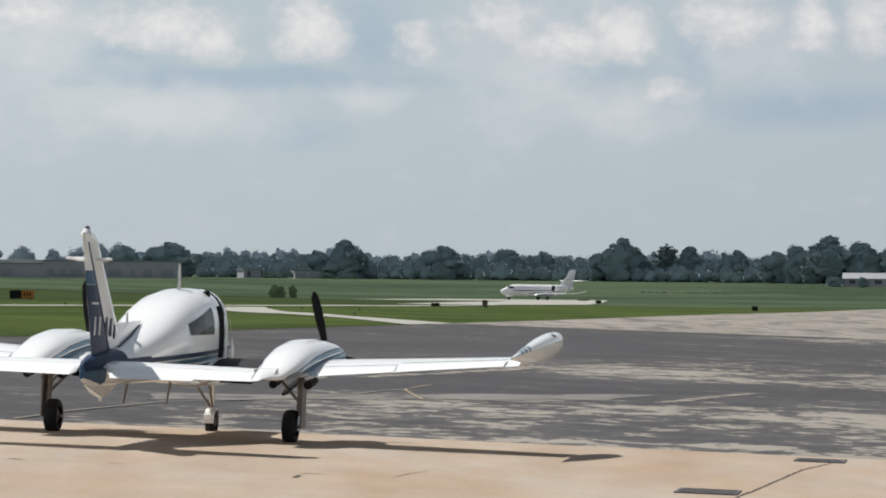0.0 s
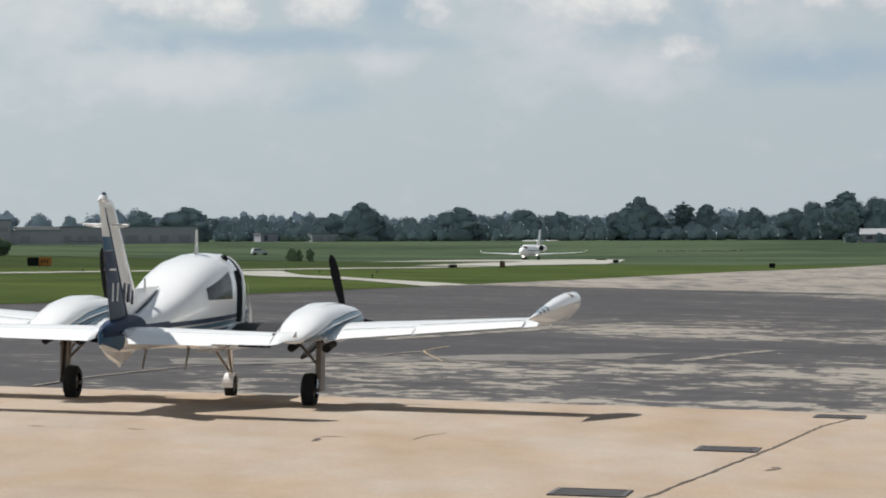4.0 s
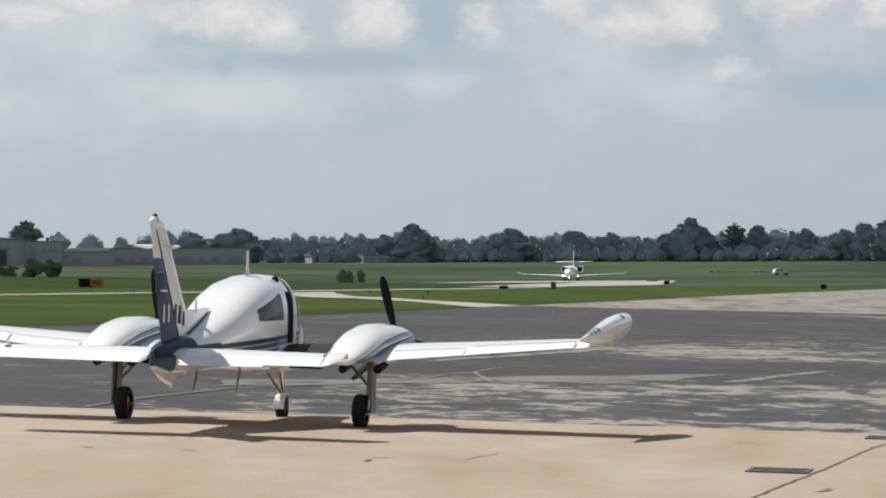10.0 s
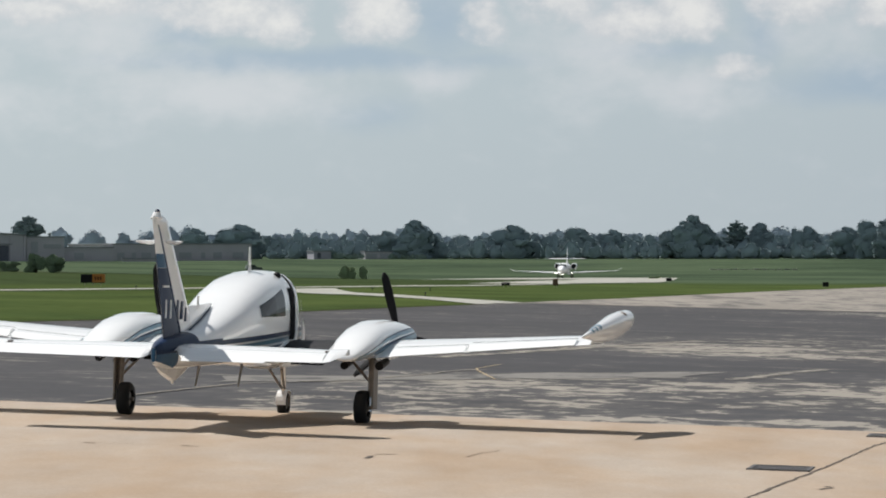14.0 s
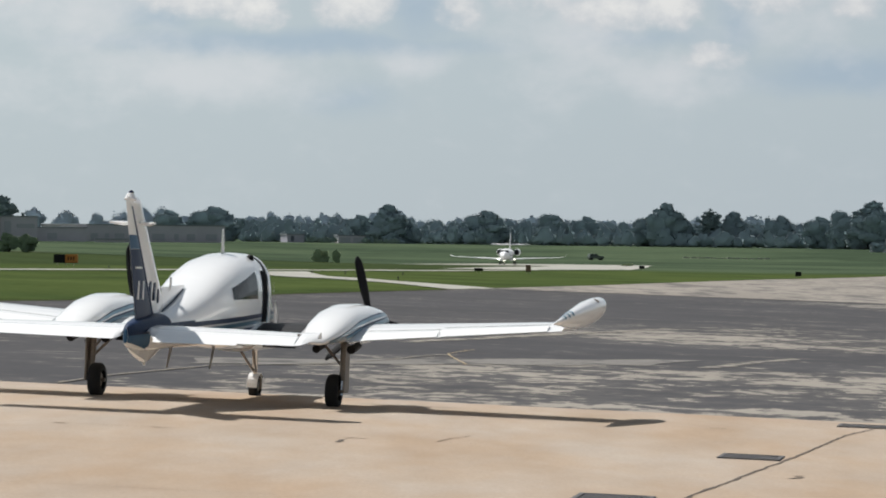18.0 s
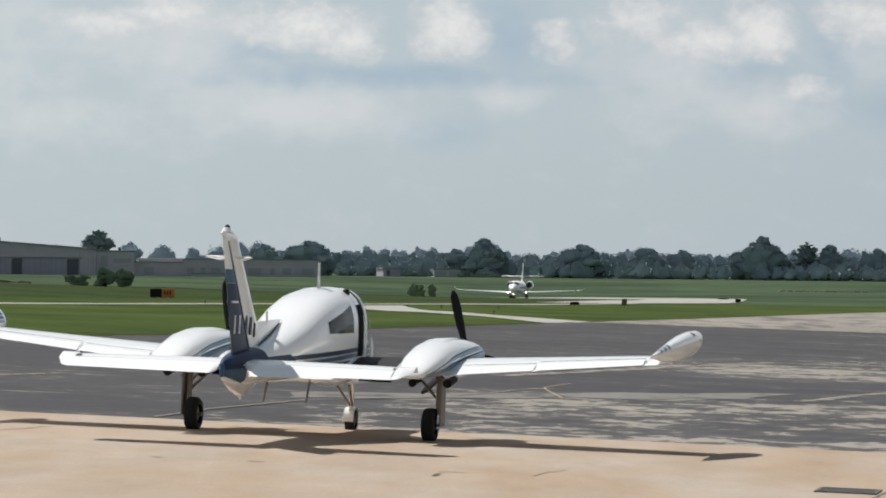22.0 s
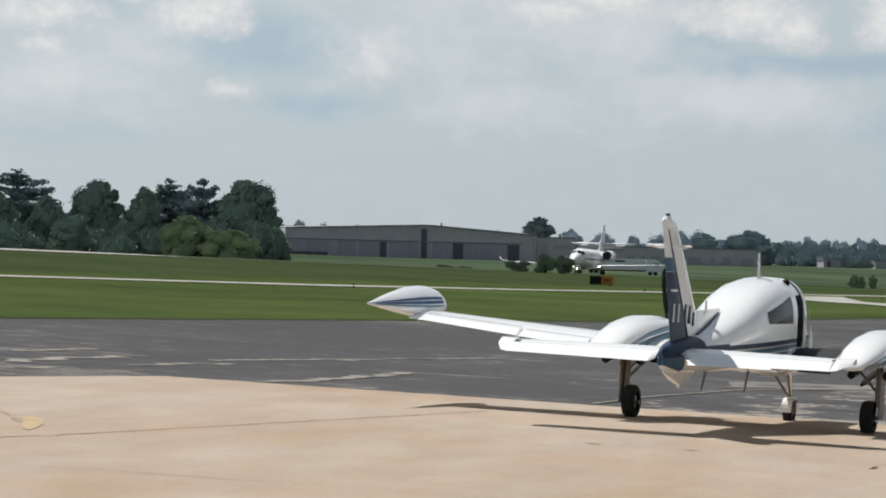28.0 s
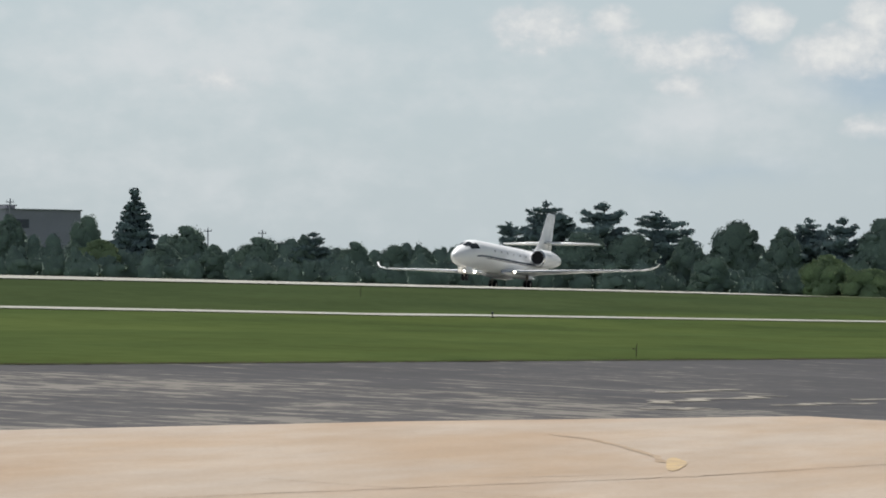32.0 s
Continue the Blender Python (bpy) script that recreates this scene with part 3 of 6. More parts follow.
# ---------------------------------------------------------------- ground and pavings
def ground_sheet():
    ds = [0.0, 6, 12] + [20 + 5 * i for i in range(62)] + [340 + 15 * i for i in range(46)] + [1080, 1200, 1350, 1500, 1700, 2100, 2600, 3400, 4600]
    angs = [radians(-180 + 4 * i) for i in range(37)] + [radians(-34.5 + 0.5 * i) for i in range(105)] + [radians(20 + 4 * i) for i in range(40)]
    verts, faces = [], []
    for d in ds:
        for a in angs:
            x, y = d * math.sin(a), d * math.cos(a)
            verts.append((x, y, ground_z(x, y) - 0.04))
    n = len(angs)
    for i in range(len(ds) - 1):
        for j in range(n):
            k = (j + 1) % n
            faces.append((i * n + j, i * n + k, (i + 1) * n + k, (i + 1) * n + j))
    me = bpy.data.meshes.new("ground")
    me.from_pydata(verts, [], faces)
    me.materials.append(GRASS)
    me.shade_smooth()
    return tagged(new("ground", me), "mown green airfield grass with uneven tufts", "grass", kind="structure")


ground_sheet()


def drape(name, corners_a, corners_b, mat, lift, label, category, nu=60, nv=30):
    """A paving between two edges, each a run of (along, off) places, laid on the ground."""
    def run(rows, k):
        seg = k * (len(rows) - 1)
        i = min(int(seg), len(rows) - 2)
        f = seg - i
        return tuple(rows[i][c] + (rows[i + 1][c] - rows[i][c]) * f for c in (0, 1))
    verts, faces = [], []
    for i in range(nu + 1):
        p, q = run(corners_a, i / nu), run(corners_b, i / nu)
        for j in range(nv + 1):
            f = j / nv
            x, y = plan(p[0] + (q[0] - p[0]) * f, p[1] + (q[1] - p[1]) * f)
            verts.append((x, y, ground_z(x, y) + lift))
    for i in range(nu):
        for j in range(nv):
            a = i * (nv + 1) + j
            faces.append((a, a + 1, a + nv + 2, a + nv + 1))
    me = bpy.data.meshes.new(name)
    me.from_pydata(verts, [], faces)
    me.materials.append(mat)
    ob = tagged(new(name, me), label, category, kind="structure")
    return ob


drape("pavement_concrete_apron", [(-40, 29), (20, 29), (41, 28.6), (50, 27.8), (61, 26)], [(-40, -60), (20, -60), (41, -60), (50, -60), (64, -60)], CONCRETE, 0.03,
      "sunlit warm beige concrete apron with cracks and stains", "apron", 90, 60)
drape("pavement_asphalt_apron", [(-40, 45.5), (235, 43)], [(-40, -60), (235, -60)], ASPHALT, 0.0,
      "dark worn asphalt apron with pale streaks", "apron", 110, 60)
drape("pavement_pale_apron", [(232, 43), (275, 43), (420, 47), (600, 43)], [(232, -60), (275, -60), (420, -40), (600, -40)], PALE, 0.02,
      "pale weathered concrete paving beyond the asphalt", "paving", 60, 30)
drape("pavement_taxiway", [(-60, 88), (120, 86), (155, 84.6), (180, 81.8), (206, 79.2), (245, 78.2), (320, 80.2), (420, 84), (520, 90)], [(-60, 86.2), (120, 84.2), (155, 82.9), (180, 80.1), (206, 77.4), (245, 76.7), (300, 78.2), (420, 82), (520, 88.5)], RUNWAY, 0.0, "narrow pale taxiway between mown grass", "taxiway", 160, 4)
drape("pavement_connector", [(330, 77), (290, 66), (261, 55), (236, 43)], [(300, 76), (270, 64), (246, 52), (222, 43)], RUNWAY, 0.005, "pale connecting taxiway", "taxiway", 20, 4)
drape("pavement_runway_near", [(-400, 145), (272, 145)], [(-400, 114), (272, 114)], RUNWAY, 0.02, "pale grey runway seen at a low angle", "runway", 80, 6)
drape("pavement_runway_middle", [(272, 145), (690, 145)], [(272, 114), (690, 114)], DULLRUN, -0.01, "dull stretch of the runway, toned like the grass", "runway", 60, 6)
drape("pavement_runway_end", [(690, 145), (800, 145)], [(690, 114), (800, 112)], RUNWAY, 0.02, "pale runway end", "runway", 20, 6)
drape("pavement_turn_pad", [(455, 90), (600, 88), (700, 100), (790, 112)], [(690, 116), (710, 118), (740, 120), (790, 122)], RUNWAY, 0.01, "pale concrete pad beside the runway end", "paving", 30, 10)

# ---------------------------------------------------------------- the parked twin
PLANE = pose(-4.145, 59.5, 0.0, -0.64, 1.755, -10.49)


def body_rings(rows, n=28, e=2.3):
    return [ring_y(y, 0, (zb + zt) / 2, hw, (zt - zb) / 2, n, e) for y, hw, zb, zt in rows]


def fuselage_span(rows, y):
    for r0, r1 in zip(rows, rows[1:]):
        lo, hi = min(r0[0], r1[0]), max(r0[0], r1[0])
        if lo <= y <= hi:
            f = (y - r0[0]) / (r1[0] - r0[0])
            return [r0[i] + (r1[i] - r0[i]) * f for i in range(4)]
    return rows[-1]


def skin_patch(rows, y0, y1, a0, a1, out=0.006, ny=14, na=8, e=2.3, bm=None):
    """A patch of skin lying just proud of the body, from angle a0 to a1 (degrees, 0 is starboard, 90 the top); a0 and a1 may be (start, end) pairs."""
    bm = bm or bmesh.new()
    pair = lambda a: a if isinstance(a, tuple) else (a, a)
    grid = []
    for i in range(ny + 1):
        f = i / ny
        y = y0 + (y1 - y0) * f
        _, hw, zb, zt = fuselage_span(rows, y)
        lo = pair(a0)[0] + (pair(a0)[1] - pair(a0)[0]) * f
        hi = pair(a1)[0] + (pair(a1)[1] - pair(a1)[0]) * f
        row = []
        for j in range(na + 1):
            t = radians(lo + (hi - lo) * j / na)
            c, s = math.cos(t), math.sin(t)
            x = (hw + out) * math.copysign(abs(c) ** (2 / e), c)
            z = (zb + zt) / 2 + ((zt - zb) / 2 + out) * math.copysign(abs(s) ** (2 / e), s)
            row.append(bm.verts.new((x, y, z)))
        grid.append(row)
    for r, q in zip(grid, grid[1:]):
        for j in range(na):
            bm.faces.new((r[j], r[j + 1], q[j + 1], q[j]))
    return bm


TWIN = [(-5.14, 0.025, 0.98, 1.17), (-5.0, 0.07, 0.92, 1.24), (-4.7, 0.14, 0.87, 1.29), (-4.3, 0.22, 0.86, 1.33), (-3.5, 0.33, 0.88, 1.41), (-2.8, 0.42, 0.88, 1.56), (-2.1, 0.50, 0.88, 1.75), (-1.6, 0.55, 0.87, 1.92),
        (-1.1, 0.585, 0.84, 2.075), (-0.5, 0.60, 0.83, 2.21), (0.2, 0.595, 0.82, 2.285), (0.7, 0.575, 0.80, 2.30), (1.1, 0.54, 0.79, 2.25), (1.5, 0.47, 0.78, 1.94), (2.0, 0.44, 0.77, 1.45),
        (2.6, 0.45, 0.78, 1.19), (3.3, 0.40, 0.80, 1.16), (4.0, 0.27, 0.84, 1.12), (4.35, 0.14, 0.89, 1.10), (4.45, 0.04, 0.95, 1.04)]
BOXY = 2.8


def twin_wing(side):
    rows = [(0.45, 1.25, -0.85, 0.94, 0.32), (1.6, 1.2, -0.80, 1.0, 0.32), (2.4, 1.12, -0.74, 1.055, 0.31), (4.0, 0.98, -0.62, 1.20, 0.25), (5.42, 0.86, -0.48, 1.34, 0.19)]
    return cambered(loft([foil(side * x, le, te, z, th, 12) for x, le, te, z, th in rows]))


def cambered(bm):
    """Arches wing skin upwards, most over the inner wing."""
    for v in bm.verts:
        f = min(1.0, max(0.0, (abs(v.co.x) - 0.45) / 4.97))
        le, te = 1.25 - 0.39 * f, -0.85 + 0.37 * f
        k = min(1.0, max(0.0, (v.co.y - te) / (le - te)))
        v.co.z += (0.13 - 0.09 * f) * 4 * k * (1 - k) * (0.6 + 0.8 * k)
    return bm


# each tank is shaped to fit the camera's view: starboard slimmer, nose higher
TANK_Z = lambda y, side: 1.58 + 0.055 * y if side == 1 else 1.575 + 0.014 * y
TANK_W = lambda side: (0.72, 1.12) if side == 1 else (0.78, 1.26)


def tank_rings(side):
    rows = []
    for y, r in ((-2.0, 0.012), (-1.6, 0.055), (-1.0, 0.122), (-0.3, 0.187), (0.2, 0.228), (0.7, 0.240), (1.1, 0.228), (1.4, 0.183), (1.6, 0.115), (1.68, 0.03)):
        rows.append(ring_y(y, side * (5.60 + 0.022 * y), TANK_Z(y, side), r * TANK_W(side)[0], r * TANK_W(side)[1], 24, 2.0, -side * radians(42)))
    return rows


def twin_nacelle(side):
    rows = [(-1.72, 0.12, 1.0, 1.04), (-1.6, 0.20, 0.99, 1.13), (-1.3, 0.28, 0.99, 1.25), (-0.9, 0.33, 0.99, 1.38), (-0.3, 0.36, 1.01, 1.52), (0.4, 0.41, 0.98, 1.59), (1.1, 0.43, 0.97, 1.59), (1.65, 0.41, 1.02, 1.55), (1.95, 0.32, 1.12, 1.50), (2.02, 0.2, 1.22, 1.46)]
    return rows, [ring_y(y, side * 1.93, (a + b) / 2, hw, (b - a) / 2, 24, 2.3) for y, hw, a, b in rows]


FIN_LE = lambda z: -3.30 - 0.99 * (z - 1.6)
FIN_HINGE = lambda z: -4.05 - 0.84 * (z - 1.6)
FIN_TE = lambda z: -4.80 - 0.44 * (z - 1.6)


def skin_band(rows, y0, y1, lo, hi, side, out=0.006, ny=30, nz=3, e=2.3):
    """A painted band along a flank between two heights, each (at y0, at y1)."""
    bm = bmesh.new()
    prev = None
    for i in range(ny + 1):
        f = i / ny
        y = y0 + (y1 - y0) * f
        _, hw, zb, zt = fuselage_span(rows, y)
        row = []
        for j in range(nz + 1):
            a, b = lo[0] + (lo[1] - lo[0]) * f, hi[0] + (hi[1] - hi[0]) * f
            z = a + (b - a) * j / nz
            k = min(0.98, max(-0.98, (z - (zb + zt) / 2) / ((zt - zb) / 2)))
            x = (1 - abs(k) ** e) ** (1 / e) * hw + out
            row.append(bm.verts.new((side * x, y, z)))
        if prev:
            for j in range(nz):
                bm.faces.new((prev[j], prev[j + 1], row[j + 1], row[j]))
        prev = row
    return bm


def skin_pad():
    """The anti-slip mat over the starboard wing root."""
    bm = bmesh.new()
    rows = []
    for x in (0.66, 0.9, 1.15, 1.4):
        ring = [p for p in foil(x, 1.22, -0.83, 0.94 + 0.052 * (x - 0.45), 0.322, 12)[2:12]]
        rows.append([bm.verts.new((p[0], p[1], p[2] + 0.006)) for p in ring])
    for r, q in zip(rows, rows[1:]):
        for j in range(len(r) - 1):
            bm.faces.new((r[j], r[j + 1], q[j + 1], q[j]))
    return cambered(bm)


def build_twin():
    t = thing("parked_airplane", "white twin propeller airplane with blue stripes, cabin door open", "airplane", PLANE)
    fus = part("fuselage", loft(body_rings(TWIN, 40, BOXY)), WHITE, t, smooth_it=True)
    for s in (1, -1):
        # blue bands along the waist
        a = (lambda q: q) if s == 1 else (lambda q: 180 - q)
        for y0, lo, hi, mat in ((-3.0, (1.20, 1.39), (1.27, 1.45), NAVY), (-2.6, (1.13, 1.30), (1.185, 1.375), STRIPE), (-2.0, (1.06, 1.20), (1.11, 1.27), NAVY)):
            part("waist_stripe", skin_band(TWIN, y0, 2.2, lo, hi, s, e=BOXY), mat, fus, "blue waist stripe")
        part("rear_window", skin_band(TWIN, -1.28, 0.10, (1.60, 1.61), (1.77, 2.03), s, 0.006, 12, 6, BOXY), GLASS, fus, "dark tinted rear side window")
        if s == -1:
            part("side_window", skin_band(TWIN, 0.18, 0.95, (1.60, 1.62), (2.03, 2.03), s, 0.006, 8, 6, BOXY), GLASS, fus)
            part("front_window", skin_band(TWIN, 0.99, 1.14, (1.62, 1.64), (2.02, 1.98), s, 0.006, 8, 6, BOXY), GLASS, fus)
    part("door_seal", skin_patch(TWIN, 0.83, 0.93, 20, 74, 0.014, 3, 16, BOXY), BLACK, fus, "black rubber door seal")
    # a dark patch on the skin stands for the shaded cabin inside
    part("door_opening", skin_band(TWIN, 0.46, 0.86, (1.25, 1.25), (2.04, 2.05), 1, 0.008, 8, 8, BOXY), DARKIN, fus, "cabin doorway, a dark patch for its shaded inside")
    door = bmesh.new()
    skin_patch(TWIN, 1.2, 1.72, -14, 24, 0.05, 10, 10, BOXY, bm=door)
    d = part("cabin_door", door, WHITE, t, "open cabin door folded forward", True)
    d.matrix_local = Matrix.Translation((0.02, 0, 0))
    part("door_frame", loft([ring_y(0.93, 0, 1.53, 0.574, 0.765, 40, BOXY), ring_y(1.02, 0, 1.53, 0.585, 0.765, 40, BOXY), ring_y(1.10, 0, 1.52, 0.555, 0.735, 40, BOXY)]), WHITE, fus)
    part("windshield", skin_patch(TWIN, 1.15, 1.9, 34, 146, 0.006, 10, 16, BOXY), GLASS, fus)
    part("anti_glare_panel", skin_patch(TWIN, 2.05, 4.1, 14, 166, 0.008, 12, 16, BOXY), BLACK, fus, "matt black panel on top of the nose")
    dome = bmesh.new()
    bmesh.ops.create_uvsphere(dome, u_segments=14, v_segments=8, radius=0.06, matrix=pose(0.36, 0.45, 2.22) @ Matrix.Diagonal((1, 1, 1.1, 1)))
    part("vent_scoop", dome, BLACK, fus, smooth_it=True)
    # wings, tanks, engines, gear
    for s in (1, -1):
        w = part("wing", twin_wing(s), WHITE, t, smooth_it=False)
        fl = bmesh.new()
        for x0, x1 in ((2.45, 3.55), (3.6, 5.2)):
            k0, k1 = (x0 - 2.4) / 3.02, (x1 - 2.4) / 3.02
            y0, y1 = -0.74 + 0.26 * k0, -0.74 + 0.26 * k1
            z0, z1 = 1.055 + 0.285 * k0, 1.055 + 0.285 * k1
            f = bmesh.new()
            loft([foil(s * x0, y0 + 0.38, y0 - 0.012, z0 + 0.008, 0.19, 6), foil(s * x1, y1 + 0.34, y1 - 0.012, z1 + 0.008, 0.15, 6)], f)
            part("flap" if x0 < 3 else "aileron", cambered(f), WHITE, w)
            tube((s * x0, y0 + 0.40, z0 + 0.098), (s * x1, y1 + 0.36, z1 + 0.078), 0.003, n=5, bm=fl)
        # the flap's dark colour stands for the wing's shade on it
        sf = bmesh.new()
        loft([[(s * x, y, z) for y, z in ((-0.42, 1.02), (-0.42, 1.0), (-0.70, 0.90), (-0.71, 0.915))] for x in (0.9, 1.40)], sf)
        part("split_flap", sf, DARKIN, w, "lowered split flap coloured dark for shade")
        part("hinge_gap", cambered(fl), STEEL, w, "thin grey hinge line")
        tank = part("tip_tank", loft(tank_rings(s)), WHITE, t, "white tip tank with blue stripes", True)
        for lo, hi, mat in ((-46, -37, STRIPE), (-33, -22, BLUE), (-18, -8, BLUE)):
            bm = bmesh.new()
            for sgn in (-s,):
                grid = []
                full = ((-1.75, 0.040), (-1.3, 0.090), (-0.75, 0.150), (-0.1, 0.205), (0.4, 0.2335), (0.9, 0.2355), (1.2, 0.216))
                for y, r in full:
                    row = []
                    for k in range(3):
                        an = lo + (hi - lo) * k / 2
                        an = radians(an if sgn == 1 else 180 - an)
                        x, z = (r * TANK_W(s)[0] + 0.005) * math.cos(an), (r * TANK_W(s)[1] + 0.005) * math.sin(an)
                        ln = -s * radians(42)
                        row.append(bm.verts.new((s * (5.60 + 0.022 * y) + x * math.cos(ln) - z * math.sin(ln), y, TANK_Z(y, s) + x * math.sin(ln) + z * math.cos(ln))))
                    grid.append(row)
                for r, q in zip(grid, grid[1:]):
                    for k in range(2):
                        bm.faces.new((r[k], r[k + 1], q[k + 1], q[k]))
            part("tank_stripe", bm, mat, tank)
        if s == 1:
            # three bands swept over the tank's tail
            for y0 in (-1.50, -1.30, -1.10):
                bm, prev = bmesh.new(), None
                for k in range(13):
                    an = radians(60 + 10 * k)
                    row = []
                    for y in (y0 + 0.004 * k, y0 + 0.004 * k + 0.085):
                        r = 0.0115 + 0.11 * (y + 2.0) + 0.006
                        x, z = r * 0.74 * math.cos(an), r * 1.14 * math.sin(an)
                        ln = -radians(42)
                        row.append(bm.verts.new((5.60 + 0.022 * y + x * math.cos(ln) - z * math.sin(ln), y, TANK_Z(y, s) + x * math.sin(ln) + z * math.cos(ln))))
                    if prev:
                        bm.faces.new((prev[0], prev[1], row[1], row[0]))
                    prev = row
                part("tank_stripe", bm, STRIPE, tank)
        cap = tube((s * 5.76, 0.5, 1.79), (s * 5.775, 0.5, 1.825), 0.05, 0.045)
        part("filler_cap", cap, METAL, tank)
        rows, rings = twin_nacelle(s)
        nac = part("engine_nacelle", loft(rings), WHITE, t, smooth_it=True)
        for lo, hi, mat in (((-40, 8), (-37, 11), NAVY), ((-37, 11), (-24, 23), STRIPE), ((-24, 23), (-20, 27), NAVY), ((-16, 31), (-6, 41), STRIPE), ((-6, 41), (-3, 44), NAVY)):
            for sgn in (1, -1):
                bm = bmesh.new()
                aa = (lambda q: q) if sgn == 1 else (lambda q: 180 - q)
                skin_patch(rows, -1.6, 1.85, tuple(aa(q) for q in lo), tuple(aa(q) for q in hi), 0.006, 24, 3, bm=bm)
                bmesh.ops.translate(bm, verts=bm.verts, vec=(s * 1.93, 0, 0))
                part("nacelle_stripe", bm, mat, nac)
        prop = new("propeller")
        prop.parent = t
        prop.matrix_local = Matrix.Translation((s * 1.93, 2.14, 1.37)) @ Matrix.Rotation(radians(-15.0 if s == 1 else -7.0), 4, "Y")
        part("spinner", loft([ring_y(y, 0, 0, r, r, 16) for y, r in ((-0.12, 0.15), (0.0, 0.15), (0.14, 0.11), (0.24, 0.05), (0.27, 0.01))]), CHROME, prop, smooth_it=True)
        for spin in (0, 120, 240):
            bl = []
            for z, c, th, tw in ((0.05, 0.08, 0.05, 66), (0.2, 0.11, 0.032, 58), (0.42, 0.14, 0.022, 47), (0.70, 0.14, 0.014, 39), (0.90, 0.11, 0.009, 35), (0.985, 0.045, 0.006, 33)):
                a = radians(tw)
                ring = []
                for k in range(10):
                    q = 2 * math.pi * k / 10
                    u, v = c * math.cos(q) / 2 * 1.15, th * math.sin(q)
                    ring.append((u * math.cos(a) - v * math.sin(a), u * math.sin(a) + v * math.cos(a), z))
                bl.append(ring)
            part("blade", loft(bl), BLACK, prop, "matt black propeller blade", True).matrix_local = Matrix.Rotation(radians(spin), 4, "Y")
        for dx, y0, z, r in ((-0.26 * 1, -0.45, 0.90, 0.062), (0.26, -0.35, 0.91, 0.068)):
            part("exhaust_pipe", tube((s * 1.93 + dx, y0 + 0.5, z + 0.06), (s * 1.93 + dx, y0, z), r * 0.8, r, 14), BLACK, nac, "sooty exhaust pipe")
        gear = new("main_gear")
        gear.parent = t
        part("oleo_strut", tube((s * 1.985, 0.12, 1.05), (s * 1.985, 0.06, 0.42), 0.055, 0.05), METAL, gear)
        part("lower_leg", tube((s * 1.985, 0.06, 0.46), (s * 1.985, 0.02, 0.2), 0.035), CHROME, gear)
        part("axle", tube((s * 1.74, 0.0, 0.26), (s * 2.02, 0.0, 0.26), 0.03), METAL, gear)
        tl = bmesh.new()
        tube((s * 1.985, 0.13, 0.5), (s * 1.985, 0.2, 0.38), 0.018, bm=tl)
        tube((s * 1.985, 0.2, 0.38), (s * 1.985, 0.08, 0.26), 0.018, bm=tl)
        part("torque_link", tl, METAL, gear)
        part("side_brace", tube((s * 2.0, 0.1, 0.6), (s * 1.62, 0.15, 1.0), 0.022), METAL, gear)
        part("retract_arm", tube((s * 2.0, 0.16, 0.72), (s * 1.86, 0.42, 1.0), 0.018), METAL, gear)
        part("gear_door", bevelled(s * 2.04 - 0.014, -0.10, 0.24, s * 2.04 + 0.014, 0.22, 0.98, 0.008), METAL, gear)
        tyre = part("tyre", wheel_bm(0.262, 0.19), RUBBER, gear, smooth_it=True)
        tyre.matrix_local = Matrix.Translation((s * 1.872, 0, 0.262))
        part("wheel_hub", disc_bm(0.145, 0.15), METAL, tyre)
    # nose gear
    ng = new("nose_gear")
    ng.parent = t
    ng.matrix_local = Matrix.Translation((-0.06, 0, -0.035))
    part("nose_strut", tube((0, 2.72, 0.8), (0, 2.82, 0.30), 0.05, 0.045), CHROME, ng)
    part("drag_brace", tube((-0.1, 2.2, 0.78), (-0.02, 2.76, 0.45), 0.022), METAL, ng)
    part("drag_brace", tube((0.1, 2.2, 0.78), (0.02, 2.76, 0.45), 0.022), METAL, ng)
    for s in (1, -1):
        part("fork", tube((s * 0.09, 2.82, 0.34), (s * 0.09, 2.84, 0.17), 0.024), METAL, ng)
    ty = part("tyre", wheel_bm(0.20, 0.14), RUBBER, ng, smooth_it=True)
    ty.matrix_local = Matrix.Translation((0, 2.84, 0.20))
    part("wheel_hub", disc_bm(0.11, 0.12), METAL, ty)
    mud = bmesh.new()
    grid = []
    for i in range(9):
        a = radians(-2 + 17.5 * i)
        grid.append([mud.verts.new((x, 2.84 - 0.225 * math.cos(a), 0.20 + 0.225 * math.sin(a))) for x in (-0.085, 0, 0.085)])
    for r, q in zip(grid, grid[1:]):
        for k in range(2):
            mud.faces.new((r[k], r[k + 1], q[k + 1], q[k]))
    m = part("mud_guard", mud, WHITE, ng)
    m.modifiers.new("thick", "SOLIDIFY").thickness = 0.01
    # tail
    for s in (1, -1):
        st = part("tailplane", loft([foil(s * x * 1.055 + 0.08, le, te, z, th) for x, le, te, z, th in ((0.1, -3.95, -4.72, 1.14, 0.19), (1.2, -4.12, -4.76, 1.15, 0.16), (2.43, -4.35, -4.80, 1.16, 0.11))]), WHITE, t)
        el = part("elevator", loft([foil(s * x * 1.055 + (0.08 if x > 1 else 0), le, te, z, th, 6) for x, le, te, z, th in (((0.10, 0.02, -0.34, 0, 0.13), (0.17, 0.02, -0.48, 0, 0.13)) if s == -1 else ((0.24, 0.02, -0.10, 0, 0.13), (0.40, 0.02, -0.48, 0, 0.13))) + ( (2.22, -0.02, -0.46, 0.01, 0.10), (2.23, 0.22, -0.46, 0.01, 0.09), (2.32, 0.22, -0.42, 0.015, 0.085), (2.46, 0.22, -0.06, 0.015, 0.07))]), WHITE, t)
